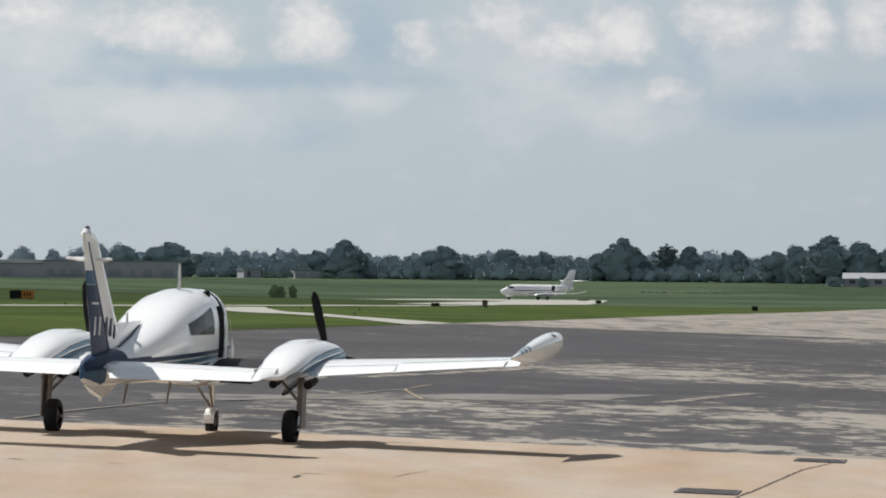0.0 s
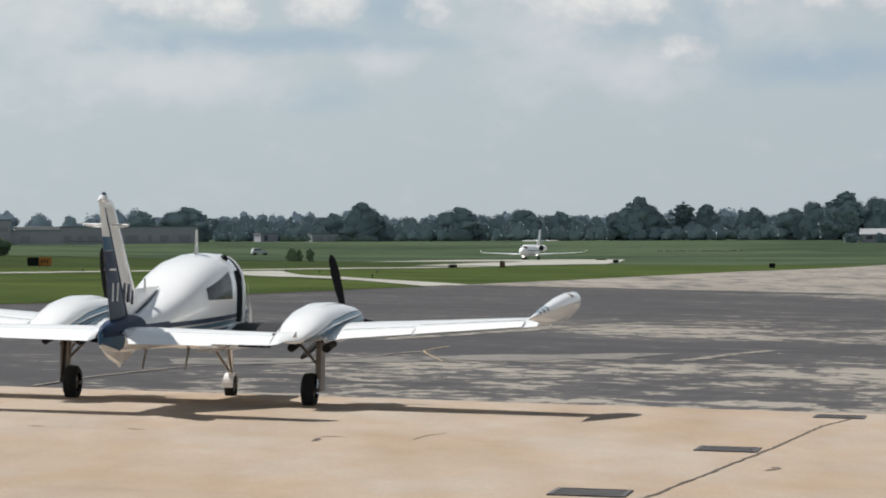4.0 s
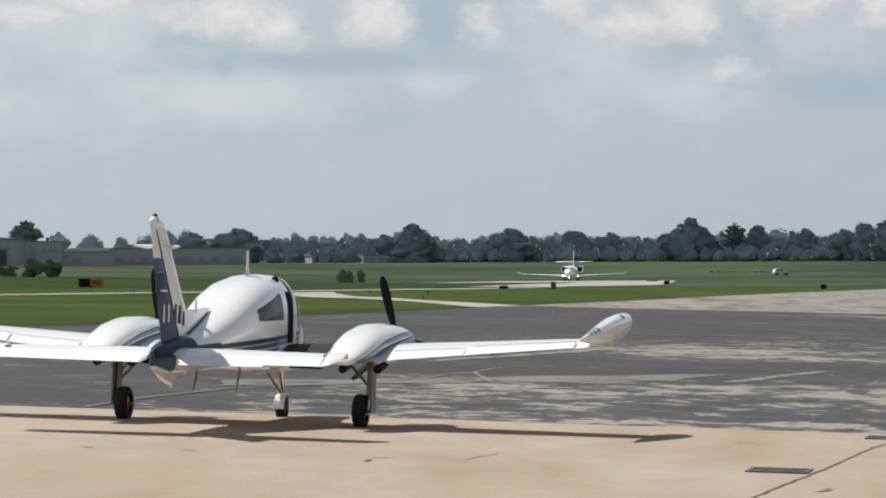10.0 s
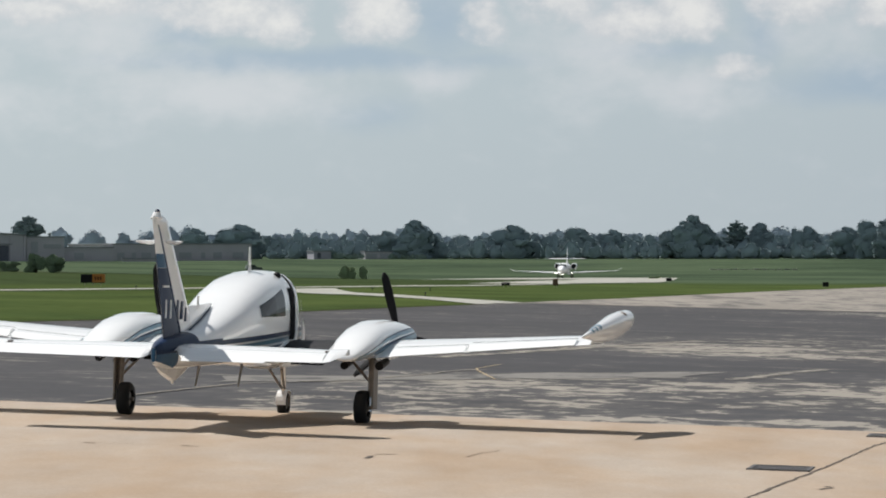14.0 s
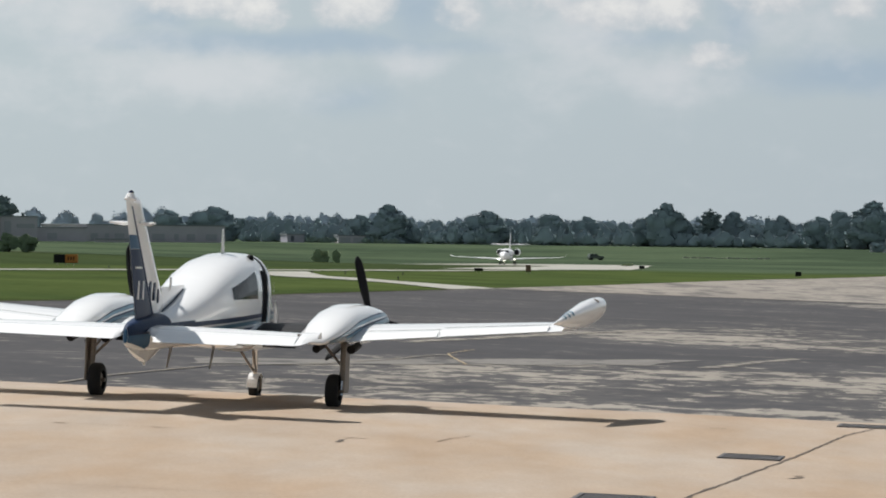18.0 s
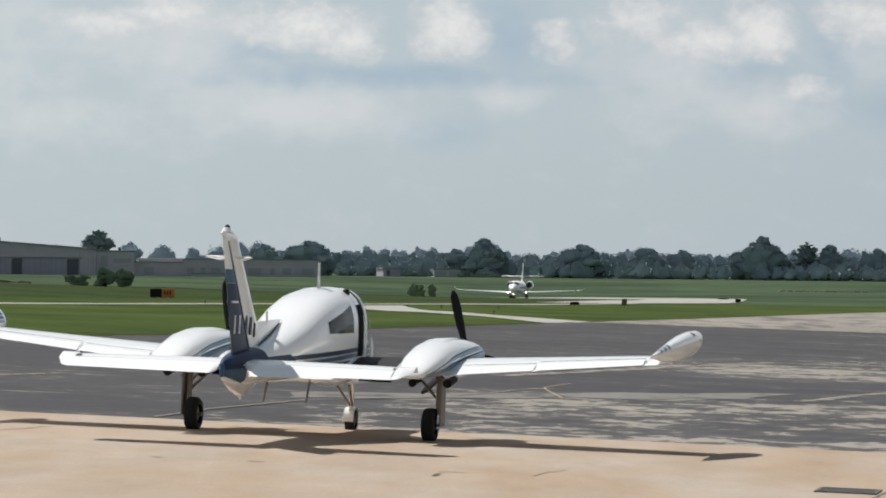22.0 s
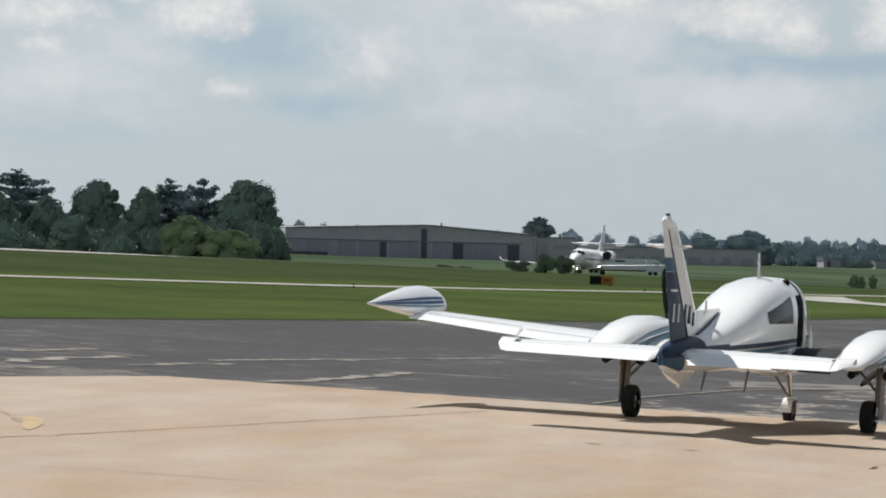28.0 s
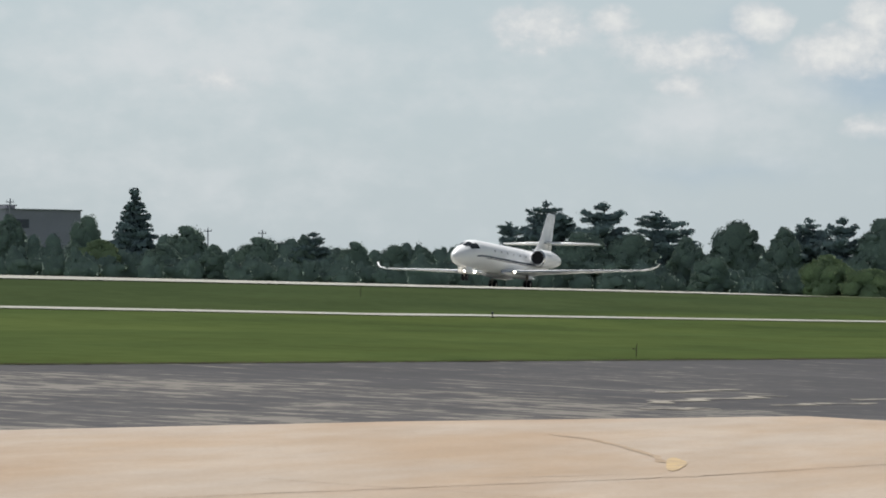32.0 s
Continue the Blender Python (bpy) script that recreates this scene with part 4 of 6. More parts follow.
        el.matrix_local = pose(0, -4.72, 1.15, 14, 0, 0)
        if s == 1:
            part("trim_tab", loft([foil(0.42, -0.30, -0.55, -0.005, 0.04, 5), foil(1.62, -0.30, -0.54, 0, 0.036, 5)]), WHITE, el)
        hinge = bmesh.new()
        box(hinge, s * 2.32 + 0.065, -4.78, 1.15, s * 2.32 + 0.095, -4.6, 1.21)
        part("hinge_bracket", hinge, METAL, st)
    fin = part("tail_fin", loft([foil(z, FIN_LE(z), FIN_HINGE(z) - 0.06, 0, th, upright=True) for z, th in ((1.25, 0.10), (1.7, 0.09), (2.4, 0.072), (2.94, 0.055))]), WHITE, t, smooth_it=False)
    gap = loft([[(w, FIN_HINGE(z) + 0.035, z), (w, FIN_HINGE(z) - 0.02, z), (-w, FIN_HINGE(z) - 0.02, z), (-w, FIN_HINGE(z) + 0.035, z)] for z, w in ((1.3, 0.034), (2.1, 0.03), (2.9, 0.021))])
    part("hinge_strip", gap, NAVY, fin, "dark hinge strip before the rudder")
    rud = part("rudder", loft([foil(z, FIN_HINGE(z), FIN_TE(z), 0, th, upright=True) for z, th in ((1.08, 0.085), (1.7, 0.076), (2.4, 0.06), (2.94, 0.045))]), WHITE, t)
    part("fin_cap", loft([foil(z, le, te, 0, th, upright=True) for z, le, te, th in ((2.94, -4.62, -5.39, 0.065), (2.99, -4.69, -5.40, 0.05), (3.03, -4.85, -5.36, 0.02))]), WHITE, fin)
    bm = bmesh.new()
    bmesh.ops.create_uvsphere(bm, u_segments=12, v_segments=8, radius=0.04, matrix=pose(0, -5.16, 3.085))
    part("beacon", bm, LENS, fin, "dark round beacon on the fin tip", True)
    part("beacon_base", tube((0, -5.2, 2.99), (0, -5.18, 3.075), 0.085, 0.05, 14), WHITE, fin, "white beacon base")
    # dark blue and steel blue bands on the rudder, dark foot of the fin
    for s in (1, -1):
        for z0, z1, mat in ((1.10, 2.30, NAVY), (2.305, 2.50, TEAL)):
            bm = bmesh.new()
            grid = []
            for i in range(7):
                z = z0 + (z1 - z0) * i / 6
                le, te, th = FIN_HINGE(z), FIN_TE(z), 0.085 - 0.0208 * (z - 1.08)
                row = []
                for j in range(10):
                    k = 0.05 + 0.945 * j / 9
                    h = th * (1.48 * math.sqrt(k) - 0.63 * k - 1.76 * k * k + 1.42 * k ** 3 - 0.51 * k ** 4) + 0.005
                    row.append(bm.verts.new((s * h, le + (te - le) * k, z)))
                grid.append(row)
            for r, q in zip(grid, grid[1:]):
                for j in range(9):
                    bm.faces.new((r[j], r[j + 1], q[j + 1], q[j]))
            part("rudder_band", bm, mat, rud, "dark blue painted band")
        aa = (lambda q: q) if s == 1 else (lambda q: 180 - q)
        part("shoulder_top", skin_patch(TWIN, -5.138, -3.75, aa(22), aa(90), 0.009, 14, 6, BOXY), NAVY, fus, "dark blue painted shoulder")
        part("shoulder_band", skin_band(TWIN, -5.138, -2.9, (1.08, 1.20), (1.20, 1.30), s, 0.008, 20, 4, BOXY), NAVY, fus, "dark blue painted shoulder")
        part("tail_cone_band", skin_band(TWIN, -5.138, -4.5, (0.99, 0.88), (1.08, 1.115), s, 0.007, 10, 4, BOXY), TEAL, fus, "steel blue tail cone")
    # dorsal fillet
    bm = loft([[(0.008, -2.08, 1.80), (-0.008, -2.08, 1.80), (-0.012, -2.1, 1.77), (0.012, -2.1, 1.77)], [(0.03, -3.45, 1.76), (-0.03, -3.45, 1.76), (-0.06, -3.4, 1.36), (0.06, -3.4, 1.36)]])
    part("dorsal_fillet", bm, WHITE, t)
    for s in (1, -1):
        line = tube((s * 0.02, -2.2, 1.735), (s * 0.05, -2.8, 1.575), 0.006, 0.009, 8)
        tube((s * 0.05, -2.8, 1.575), (s * 0.07, -3.5, 1.42), 0.009, 0.012, 8, line)
        part("fillet_line", line, NAVY, fus, "dark blue line along the dorsal fillet")
    vf = loft([[(w, y, 0.90), (-w, y, 0.90), (-w * 0.5, y, zb), (w * 0.5, y, zb)] for y, w, zb in ((-4.95, 0.02, 0.88), (-4.6, 0.08, 0.79), (-4.15, 0.10, 0.70), (-3.8, 0.09, 0.77), (-3.4, 0.04, 0.85))])
    part("tail_cap", loft([ring_y(-5.152, 0, 1.075, 0.02, 0.085, 24, BOXY), ring_y(-5.141, 0, 1.075, 0.03, 0.10, 24, BOXY)]), TEAL, fus, "steel blue tail cap")
    part("ventral_fin", vf, WHITE, t)
    # aerials
    for s in (1, -1):
        part("nav_aerial", tube((s * 0.19, -4.87, 2.655), (s * 0.33, -5.02, 2.67), 0.032, 0.016, 8, tube((s * 0.03, -4.75, 2.67), (s * 0.19, -4.87, 2.655), 0.02, 0.032, 8)), WHITE, fin)
    for x, y, z0, h, lean in ((0.0, 0.1, 2.30, 0.36, 0.10), (0.03, -2.95, 1.74, 0.17, 0.02)):
        part("blade_aerial", loft([foil(z, y + 0.06 + lean * (1 - f), y - 0.05 - 0.02 * (1 - f), x, 0.012, 5, True) for z, f in ((z0 - 0.03, 0), (z0 + h, 1))]), WHITE, fus)
    for x, y, l in ((0.02, -2.9, 0.27), (0.25, -1.3, 0.31)):
        part("belly_aerial", loft([foil(z, y + 0.02 + 0.09 * f, y - 0.07 + 0.03 * f, x + 0.03 * f, 0.012 + 0.022 * f, 5, True) for z, f in ((0.88, 1), (0.86 - l, 0))]), METAL, fus)
    part("tail_skid", tube((0, -4.15, 0.72), (0.0, -4.1, 0.66), 0.03, 0.02), WHITE, fus)
    # registration, kept as plain bars on rudder and fin
    for s in (1, -1):
        for y, z, h, w, mat in ((-4.66, 1.72, 0.26, 0.05, WHITE), (-4.46, 1.72, 0.26, 0.05, WHITE), (-4.72, 2.04, 0.03, 0.3, WHITE), (-4.04, 1.72, 0.26, 0.09, NAVY), (-3.86, 1.70, 0.26, 0.10, NAVY), (-3.68, 1.64, 0.2, 0.06, NAVY)):
            le, te = (FIN_HINGE(z), FIN_TE(z)) if mat is WHITE else (FIN_LE(z), FIN_HINGE(z) - 0.06)
            k = min(0.98, max(0.1, (y - le) / (te - le)))
            th = (0.078 if mat is WHITE else 0.092) * (1.48 * math.sqrt(k) - 0.63 * k - 1.76 * k * k + 1.42 * k ** 3 - 0.51 * k ** 4) + 0.012
            part("marking_bar", box(bmesh.new(), s * (th - 0.02), y - w / 2, z - h / 2, s * th, y + w / 2, z + h / 2), mat, fin)
    walk_pad = skin_pad()
    part("wing_walk", walk_pad, BLACK, t, "black wing walk pad")
    return t


build_twin()

# ---------------------------------------------------------------- the business jet
JET = [(9.05, 0.03, 1.55, 1.62), (8.85, 0.24, 1.32, 1.86), (8.4, 0.47, 1.10, 2.14), (7.8, 0.66, 0.98, 2.40), (7.1, 0.82, 0.93, 2.68), (6.4, 0.93, 0.92, 2.92), (5.6, 0.99, 0.92, 3.02), (2, 1.0, 0.92, 3.03),
       (-3.0, 1.0, 0.93, 3.03), (-4.8, 0.94, 1.04, 3.02), (-6.2, 0.78, 1.32, 2.98), (-7.6, 0.52, 1.72, 2.86), (-8.8, 0.24, 2.12, 2.66), (-9.2, 0.06, 2.32, 2.46)]


def build_jet():
    t = thing("business_jet", "white twin engine business jet with a dark waist line, taking off", "airplane")
    fus = part("fuselage", loft(body_rings(JET, 32, 2.0)), JETWHITE, t, smooth_it=True)
    for s in (1, -1):
        a = (lambda q: q) if s == 1 else (lambda q: 180 - q)
        part("waist_line", skin_patch(JET, -5.5, 6.8, a(-9), a(-3), 0.008, 30, 3, 2.0), NAVY, fus, "dark waist line")
        part("lower_line", skin_patch(JET, -5.5, 5.6, a(-14), a(-11), 0.008, 30, 2, 2.0), STEEL, fus)
        for k in range(6):
            part("cabin_window", skin_patch(JET, 3.9 - 1.15 * k, 3.68 - 1.15 * k, a(19), a(24), 0.008, 3, 4, 2.0), STEEL, fus)
        part("cockpit_window", skin_patch(JET, 6.35, 7.35, (a(24), a(34)), (a(54), a(60)), 0.012, 6, 6, 2.0), GLASS, fus)
        part("windshield", skin_patch(JET, 6.75, 7.6, (a(58), a(58)), (a(87), a(86)), 0.012, 6, 6, 2.0), GLASS, fus)
        # wing with upswept tip
        rows = [(0.7, 3.2, -1.2, 1.18, 0.50), (1.8, 2.5, -1.0, 1.22, 0.42), (4.5, 1.45, -0.85, 1.36, 0.30), (8.0, 0.25, -0.95, 1.52, 0.19), (10.0, -0.45, -1.15, 1.62, 0.12), (10.5, -0.72, -1.28, 1.72, 0.09), (10.85, -1.0, -1.42, 1.90, 0.07), (11.02, -1.3, -1.58, 2.15, 0.05)]
        w = part("wing", loft([foil(s * x, le, te, z, th) for x, le, te, z, th in rows]), JETWHITE, t, smooth_it=True)
        part("leading_edge", loft([foil(s * x, le + 0.02, le - 0.1, z, th * 0.5, 5) for x, le, te, z, th in rows[:5]]), CHROME, w)
        bm = bmesh.new()
        bmesh.ops.create_uvsphere(bm, u_segments=12, v_segments=8, radius=0.085, matrix=pose(s * 1.55, 2.72, 1.2))
        part("landing_light", bm, GLOW, w, "lit landing light", True)
        part("wing_fairing", loft([ring_y(y, s * 0.85, 1.08, r, r * 0.6, 14) for y, r in ((3.4, 0.05), (2.2, 0.3), (0, 0.36), (-1.5, 0.3), (-2.8, 0.05))]), JETWHITE, t, smooth_it=True)
        # engine pod
        eng = part("engine_pod", loft([ring_y(y, s * 1.62, 2.36, r, r, 24) for y, r in ((-2.55, 0.50), (-2.7, 0.575), (-3.3, 0.64), (-4.4, 0.65), (-5.4, 0.54), (-6.1, 0.40), (-6.12, 0.33))], caps=False), JETWHITE, t, smooth_it=True)
        part("inlet_lip", loft([ring_y(y, s * 1.62, 2.36, r, r, 24) for y, r in ((-2.56, 0.475), (-2.52, 0.49), (-2.5, 0.52), (-2.54, 0.555), (-2.68, 0.585))], caps=False), CHROME, eng, smooth_it=True)
        part("inlet_fan", loft([ring_y(y, s * 1.62, 2.36, r, r, 24) for y, r in ((-2.56, 0.48), (-3.1, 0.46), (-3.12, 0.1), (-2.9, 0.02))]), BLACK, eng)
        part("exhaust", loft([ring_y(y, s * 1.62, 2.36, r, r, 24) for y, r in ((-5.9, 0.33), (-6.4, 0.27))], caps=True), STEEL, eng)
        part("pylon", loft([[(s * 0.7, y0, 2.46), (s * 1.1, y0, 2.46), (s * 1.1, y0, 2.30), (s * 0.7, y0, 2.30)] for y0 in (-3.2, -5.6)]), JETWHITE, t)
        part("tailplane", loft([foil(s * x, le, te, z, th) for x, le, te, z, th in ((0.05, -7.55, -9.25, 3.82, 0.34), (2.2, -8.3, -9.5, 3.84, 0.27), (3.75, -8.85, -9.65, 3.86, 0.18))]), JETWHITE, t, smooth_it=True)
        g = new("main_gear")
        g.parent = t
        part("oleo_strut", tube((s * 1.35, -0.2, 1.1), (s * 1.35, -0.1, 0.36), 0.08, 0.07), METAL, g)
        part("trailing_arm", tube((s * 1.35, -0.1, 0.5), (s * 1.35, -0.35, 0.33), 0.06), METAL, g)
        for dx in (-0.16, 0.16):
            ty = part("tyre", wheel_bm(0.33, 0.2, 22), RUBBER, g, smooth_it=True)
            ty.matrix_local = Matrix.Translation((s * 1.35 + dx, -0.3, 0.33))
            part("wheel_hub", disc_bm(0.18, 0.17, 14), METAL, ty)
    part("tail_fin", loft([foil(z, le, te, 0, th, upright=True) for z, le, te, th in ((2.6, -4.6, -8.9, 0.2), (3.2, -5.9, -9.05, 0.15), (4.2, -6.9, -9.3, 0.13), (6.0, -8.1, -9.7, 0.09), (6.15, -8.4, -9.68, 0.05))]), JETWHITE, t, smooth_it=True)
    part("rudder_gap", loft([foil(z, le, te, 0, th, 5, upright=True) for z, le, te, th in ((2.9, -8.15, -8.2, 0.12), (6.1, -9.15, -9.2, 0.06))]), STEEL, t)
    ng = new("nose_gear")
    ng.parent = t
    part("nose_strut", tube((0, 6.75, 1.05), (0, 6.9, 0.28), 0.07, 0.06), METAL, ng)
    for dx in (-0.14, 0.14):
        ty = part("tyre", wheel_bm(0.25, 0.15, 20), RUBBER, ng, smooth_it=True)
        ty.matrix_local = Matrix.Translation((dx, 6.92, 0.25))
        part("wheel_hub", disc_bm(0.13, 0.13, 12), METAL, ty)
    for s in (1, -1):
        gd = bevelled(s * 0.3 - 0.012, 6.3, 0.62, s * 0.3 + 0.012, 7.5, 1.0, 0.008)
        part("nose_gear_door", gd, JETWHITE, ng)
    bm = bmesh.new()
    bmesh.ops.create_uvsphere(bm, u_segments=12, v_segments=8, radius=0.075, matrix=pose(0, 7.0, 0.7))
    part("taxi_light", bm, GLOW, ng, "lit taxi light", True)
    # long cabin: stretch the body, set the wing and main wheels further aft
    for o in t.children_recursive:
        aft = -1.25 if o.name.split(".")[0] in ("wing", "leading_edge", "landing_light", "wing_fairing", "oleo_strut", "trailing_arm") else 0.0
        if o.type == "MESH" and o.parent.type != "MESH" and o.name.startswith("tyre"):
            o.location.y = o.location.y * 1.1 + (-1.25 if o.location.y < 3 else 0.0)
        elif o.type == "MESH" and not o.name.startswith("wheel_hub"):
            o.data.transform(Matrix.Translation((0, aft, -0.18 if o.name.startswith(("wing", "leading", "landing")) else 0)) @ Matrix.Diagonal((1, 1.1, 1, 1)))
    return t


jet = build_jet()

# ---------------------------------------------------------------- trees
def ball():
    bm = bmesh.new()
    bmesh.ops.create_icosphere(bm, subdivisions=2, radius=1.0)
    pts, tris = [v.co.copy() for v in bm.verts], [tuple(v.index for v in f.verts) for f in bm.faces]
    bm.free()
    return pts, tris


BALL = ball()


def crown_mesh(name, seed, clumps, leaves, size, mat, core=0.93, kids=4):
    """Leaf quads scattered over dense clumps: rows of (x, y, z, radius across, radius up)."""
    rng = random.Random(seed)
    verts, faces, normals = [], [], []
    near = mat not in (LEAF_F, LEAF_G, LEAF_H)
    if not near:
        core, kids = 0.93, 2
    # each clump carries smaller ones, so that no outline is round
    whole = []
    for x, y, z, r, h in clumps:
        whole.append((x, y, z, r * 0.86, h * 0.86))
        for k in range(kids):
            a, e = rng.uniform(0, 6.283), rng.uniform(-0.5, 1.2)
            q = rng.uniform(0.28, 0.5)
            whole.append((x + 0.8 * r * math.cos(a) * math.cos(e), y + 0.8 * r * math.sin(a) * math.cos(e), z + 0.8 * h * math.sin(e), r * q, h * q * rng.uniform(0.8, 1.3)))
    clumps = whole
    loose = 0.4 if near else 0.3
    total = sum(c[3] * c[3] for c in clumps)
    # leaf normals are bent towards the camera to even out sun and shade
    turn, jit = (0.32, 0.1) if near else (0.24, 0.06)
    side = lambda d: Vector((d.x * turn + rng.uniform(-jit, jit), d.y * 0.6 - 0.62 + rng.uniform(-jit, jit), d.z * 0.1))
    for cx, cy, cz, r, h in clumps:
        # a rough solid core closes the gaps, so no dark holes show
        b = len(verts)
        for p in BALL[0]:
            k = core * rng.uniform(0.86, 1.08)
            verts.append((cx + p.x * r * k, cy + p.y * r * k, cz + p.z * h * k))
            normals.append(tuple(side(p).normalized()))
        faces.extend((b + i, b + j, b + q) for i, j, q in BALL[1])
        for _ in range(max(6, int(leaves * r * r / total))):
            while True:
                d = Vector((rng.gauss(0, 1), rng.gauss(0, 1), rng.gauss(0, 1)))
                if d.length > 0.1:
                    break
            d.normalize()
            k = 0.98 + rng.uniform(-0.10, 0.08) + abs(rng.gauss(0, 0.10 if near else 0.08))
            p = Vector((cx + d.x * r * k, cy + d.y * r * k, cz + d.z * h * k))
            nrm = (d + loose * Vector((rng.uniform(-.8, .8), rng.uniform(-.8, .8), rng.uniform(-.5, .7)))).normalized()
            u = nrm.orthogonal().normalized()
            u.rotate(Matrix.Rotation(rng.uniform(0, 6.28), 3, nrm))
            v = nrm.cross(u)
            s = size * rng.uniform(0.6, 1.4)
            b = len(verts)
            for i in range(5):
                q = 6.283 * i / 5
                e = s * rng.uniform(0.55, 1.0)
                verts.append(tuple(p + u * e * math.cos(q) + v * e * math.sin(q) + nrm * s * rng.uniform(-.25, .25)))
            faces.append((b, b + 1, b + 2, b + 3, b + 4))
            normals.extend([tuple(side(d).normalized())] * 5)
    me = bpy.data.meshes.new(name)
    me.from_pydata(verts, [], faces)
    me.shade_smooth()
    me.normals_split_custom_set_from_vertices(normals)
    me.materials.append(mat)
    return me


def limb_mesh(name, seed, height, base, top, limbs):
    """A tapered trunk with limbs: rows of (height, end x, end y, end z)."""
    rng = random.Random(seed)
    bm = bmesh.new()
    p, r = Vector((0, 0, -0.3)), base
    for i in range(5):
        q = Vector((rng.uniform(-.2, .2), rng.uniform(-.2, .2), height * (i + 1) / 5))
        r2 = base + (top - base) * (i + 1) / 5
        tube(p, q, r, r2, 8, bm)
        p, r = q, r2
    for z, x, y, ze in limbs:
        tube((0, 0, z), (x, y, ze), base * 0.35, base * 0.1, 5, bm)
    me = bpy.data.meshes.new(name)
    bm.to_mesh(me)
    bm.free()
    me.materials.append(BARK)
    return me


def broad_tree(seed, height, width, mat, leaves=15000, size=0.19, low=0.02, n=46):
    rng = random.Random(seed)
    clumps, limbs = [], []
    for i in range(n):
        f = (i + 0.5) / n
        z = height * (low + (0.95 - low) * f)
        env = width * 0.5 * 1.55 * (1 - f) ** 0.55 * (f + 0.12) ** 0.3 * rng.uniform(0.72, 1.08)
        a = i * 2.4 + rng.uniform(-.5, .5)
        rr = env * rng.uniform(0.22, 0.42) * (1.0 if n > 30 else 1.45)
        d = max(0, env - rr)
        clumps.append((d * math.cos(a), d * math.sin(a), z, rr, rr * rng.uniform(0.6, 0.95)))
        limbs.append((z * 0.7, d * math.cos(a), d * math.sin(a), z))
    clumps.append((0, 0, height * 0.52, width * 0.36, height * 0.38))
    clumps.append((0, 0, height * 0.9, width * 0.15, height * 0.09))
    return limb_mesh("trunk", seed, height * 0.8, 0.028 * height, 0.006 * height, limbs[4:14]), crown_mesh("crown", seed, clumps, leaves, size, mat)


def pine_tree(seed, height, width, mat, leaves=11000, size=0.17, low=0.16, regular=0.0):
    """Boughs in loose whorls, each a chain of flat sprays that rises towards its tip."""
    rng = random.Random(seed)
    clumps, limbs = [], []
    n = 13 + int(7 * regular)
    for i in range(n):
        f = (i + rng.uniform(0, .8)) / n
        z = height * (low + (0.95 - low) * f)
        wide = width * 0.5 * (1 - (0.72 + 0.2 * regular) * f ** (2.2 - 1.2 * regular))
        for k in range(5 if f < 0.75 else 4):
            a = 1.257 * k + rng.uniform(-.5, .5) + 0.6 * i
            reach = wide * rng.uniform(0.5 + 0.3 * regular, 1.12 - 0.1 * regular)
            rise = reach * rng.uniform(0.06, 0.34) * (0.4 + f) - 0.12 * regular * reach
            limbs.append((z - 0.2, reach * math.cos(a), reach * math.sin(a), z + rise))
            for q in (0.34, 0.6, 0.84):
                r = (0.24 + 0.14 * (1 - q)) * reach * rng.uniform(0.8, 1.2)
                clumps.append((reach * q * math.cos(a), reach * q * math.sin(a), z + rise * q * q + rng.uniform(-.1, .1), r, r * rng.uniform(0.34, 0.56)))
        clumps.append((0, 0, z, wide * (0.3 + 0.04 * regular), height * 0.04))
    clumps.append((0, 0, height * 0.965, width * 0.07, height * 0.04))
    return limb_mesh("trunk", seed, height * 0.97, 0.018 * height, 0.004 * height, limbs[::2]), crown_mesh("crown", seed, clumps, leaves, size, mat, 0.66, 2)


KINDS = {
    "oak": [broad_tree(11, 10, 9.5, LEAF_A), broad_tree(12, 10, 8.0, LEAF_A), broad_tree(13, 10, 11, LEAF_A)],
    "light": [broad_tree(21, 10, 13, LEAF_B), broad_tree(22, 10, 16, LEAF_B)],
    "pine": [pine_tree(31, 10, 8.6, LEAF_P), pine_tree(32, 10, 9.4, LEAF_P), pine_tree(33, 10, 8.0, LEAF_P)],
    "spruce": [pine_tree(41, 10, 9.5, LEAF_P, 16000, 0.2, 0.03, 1.0)],
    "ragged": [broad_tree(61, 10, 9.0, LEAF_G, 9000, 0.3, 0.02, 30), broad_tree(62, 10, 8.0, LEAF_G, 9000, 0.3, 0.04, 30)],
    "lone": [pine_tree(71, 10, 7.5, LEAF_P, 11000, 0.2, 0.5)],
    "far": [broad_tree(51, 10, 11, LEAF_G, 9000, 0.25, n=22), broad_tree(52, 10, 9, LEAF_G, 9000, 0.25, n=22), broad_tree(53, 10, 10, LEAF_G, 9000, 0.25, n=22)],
}
WORDS = {"lone": ("lone dark pine with a bare lower trunk", "pine_tree"), "oak": ("dark green broadleaf tree at the field's edge", "broadleaf_tree"), "light": ("yellow green bushy tree in front of darker trees", "bushy_tree"),
         "pine": ("tall dark pine with ragged layered boughs", "pine_tree"), "spruce": ("dense dark pointed conifer", "conifer"), "ragged": ("hazy ragged tree in the far tree belt", "broadleaf_tree"), "far": ("hazy round broadleaf tree across the airfield", "broadleaf_tree")}


def spot(az, d):
    """A place on the ground by bearing (the lens's units) and distance."""
    a = az / FPX
    x, y = d * math.sin(a), d * math.cos(a)
    return x, y, ground_z(x, y)


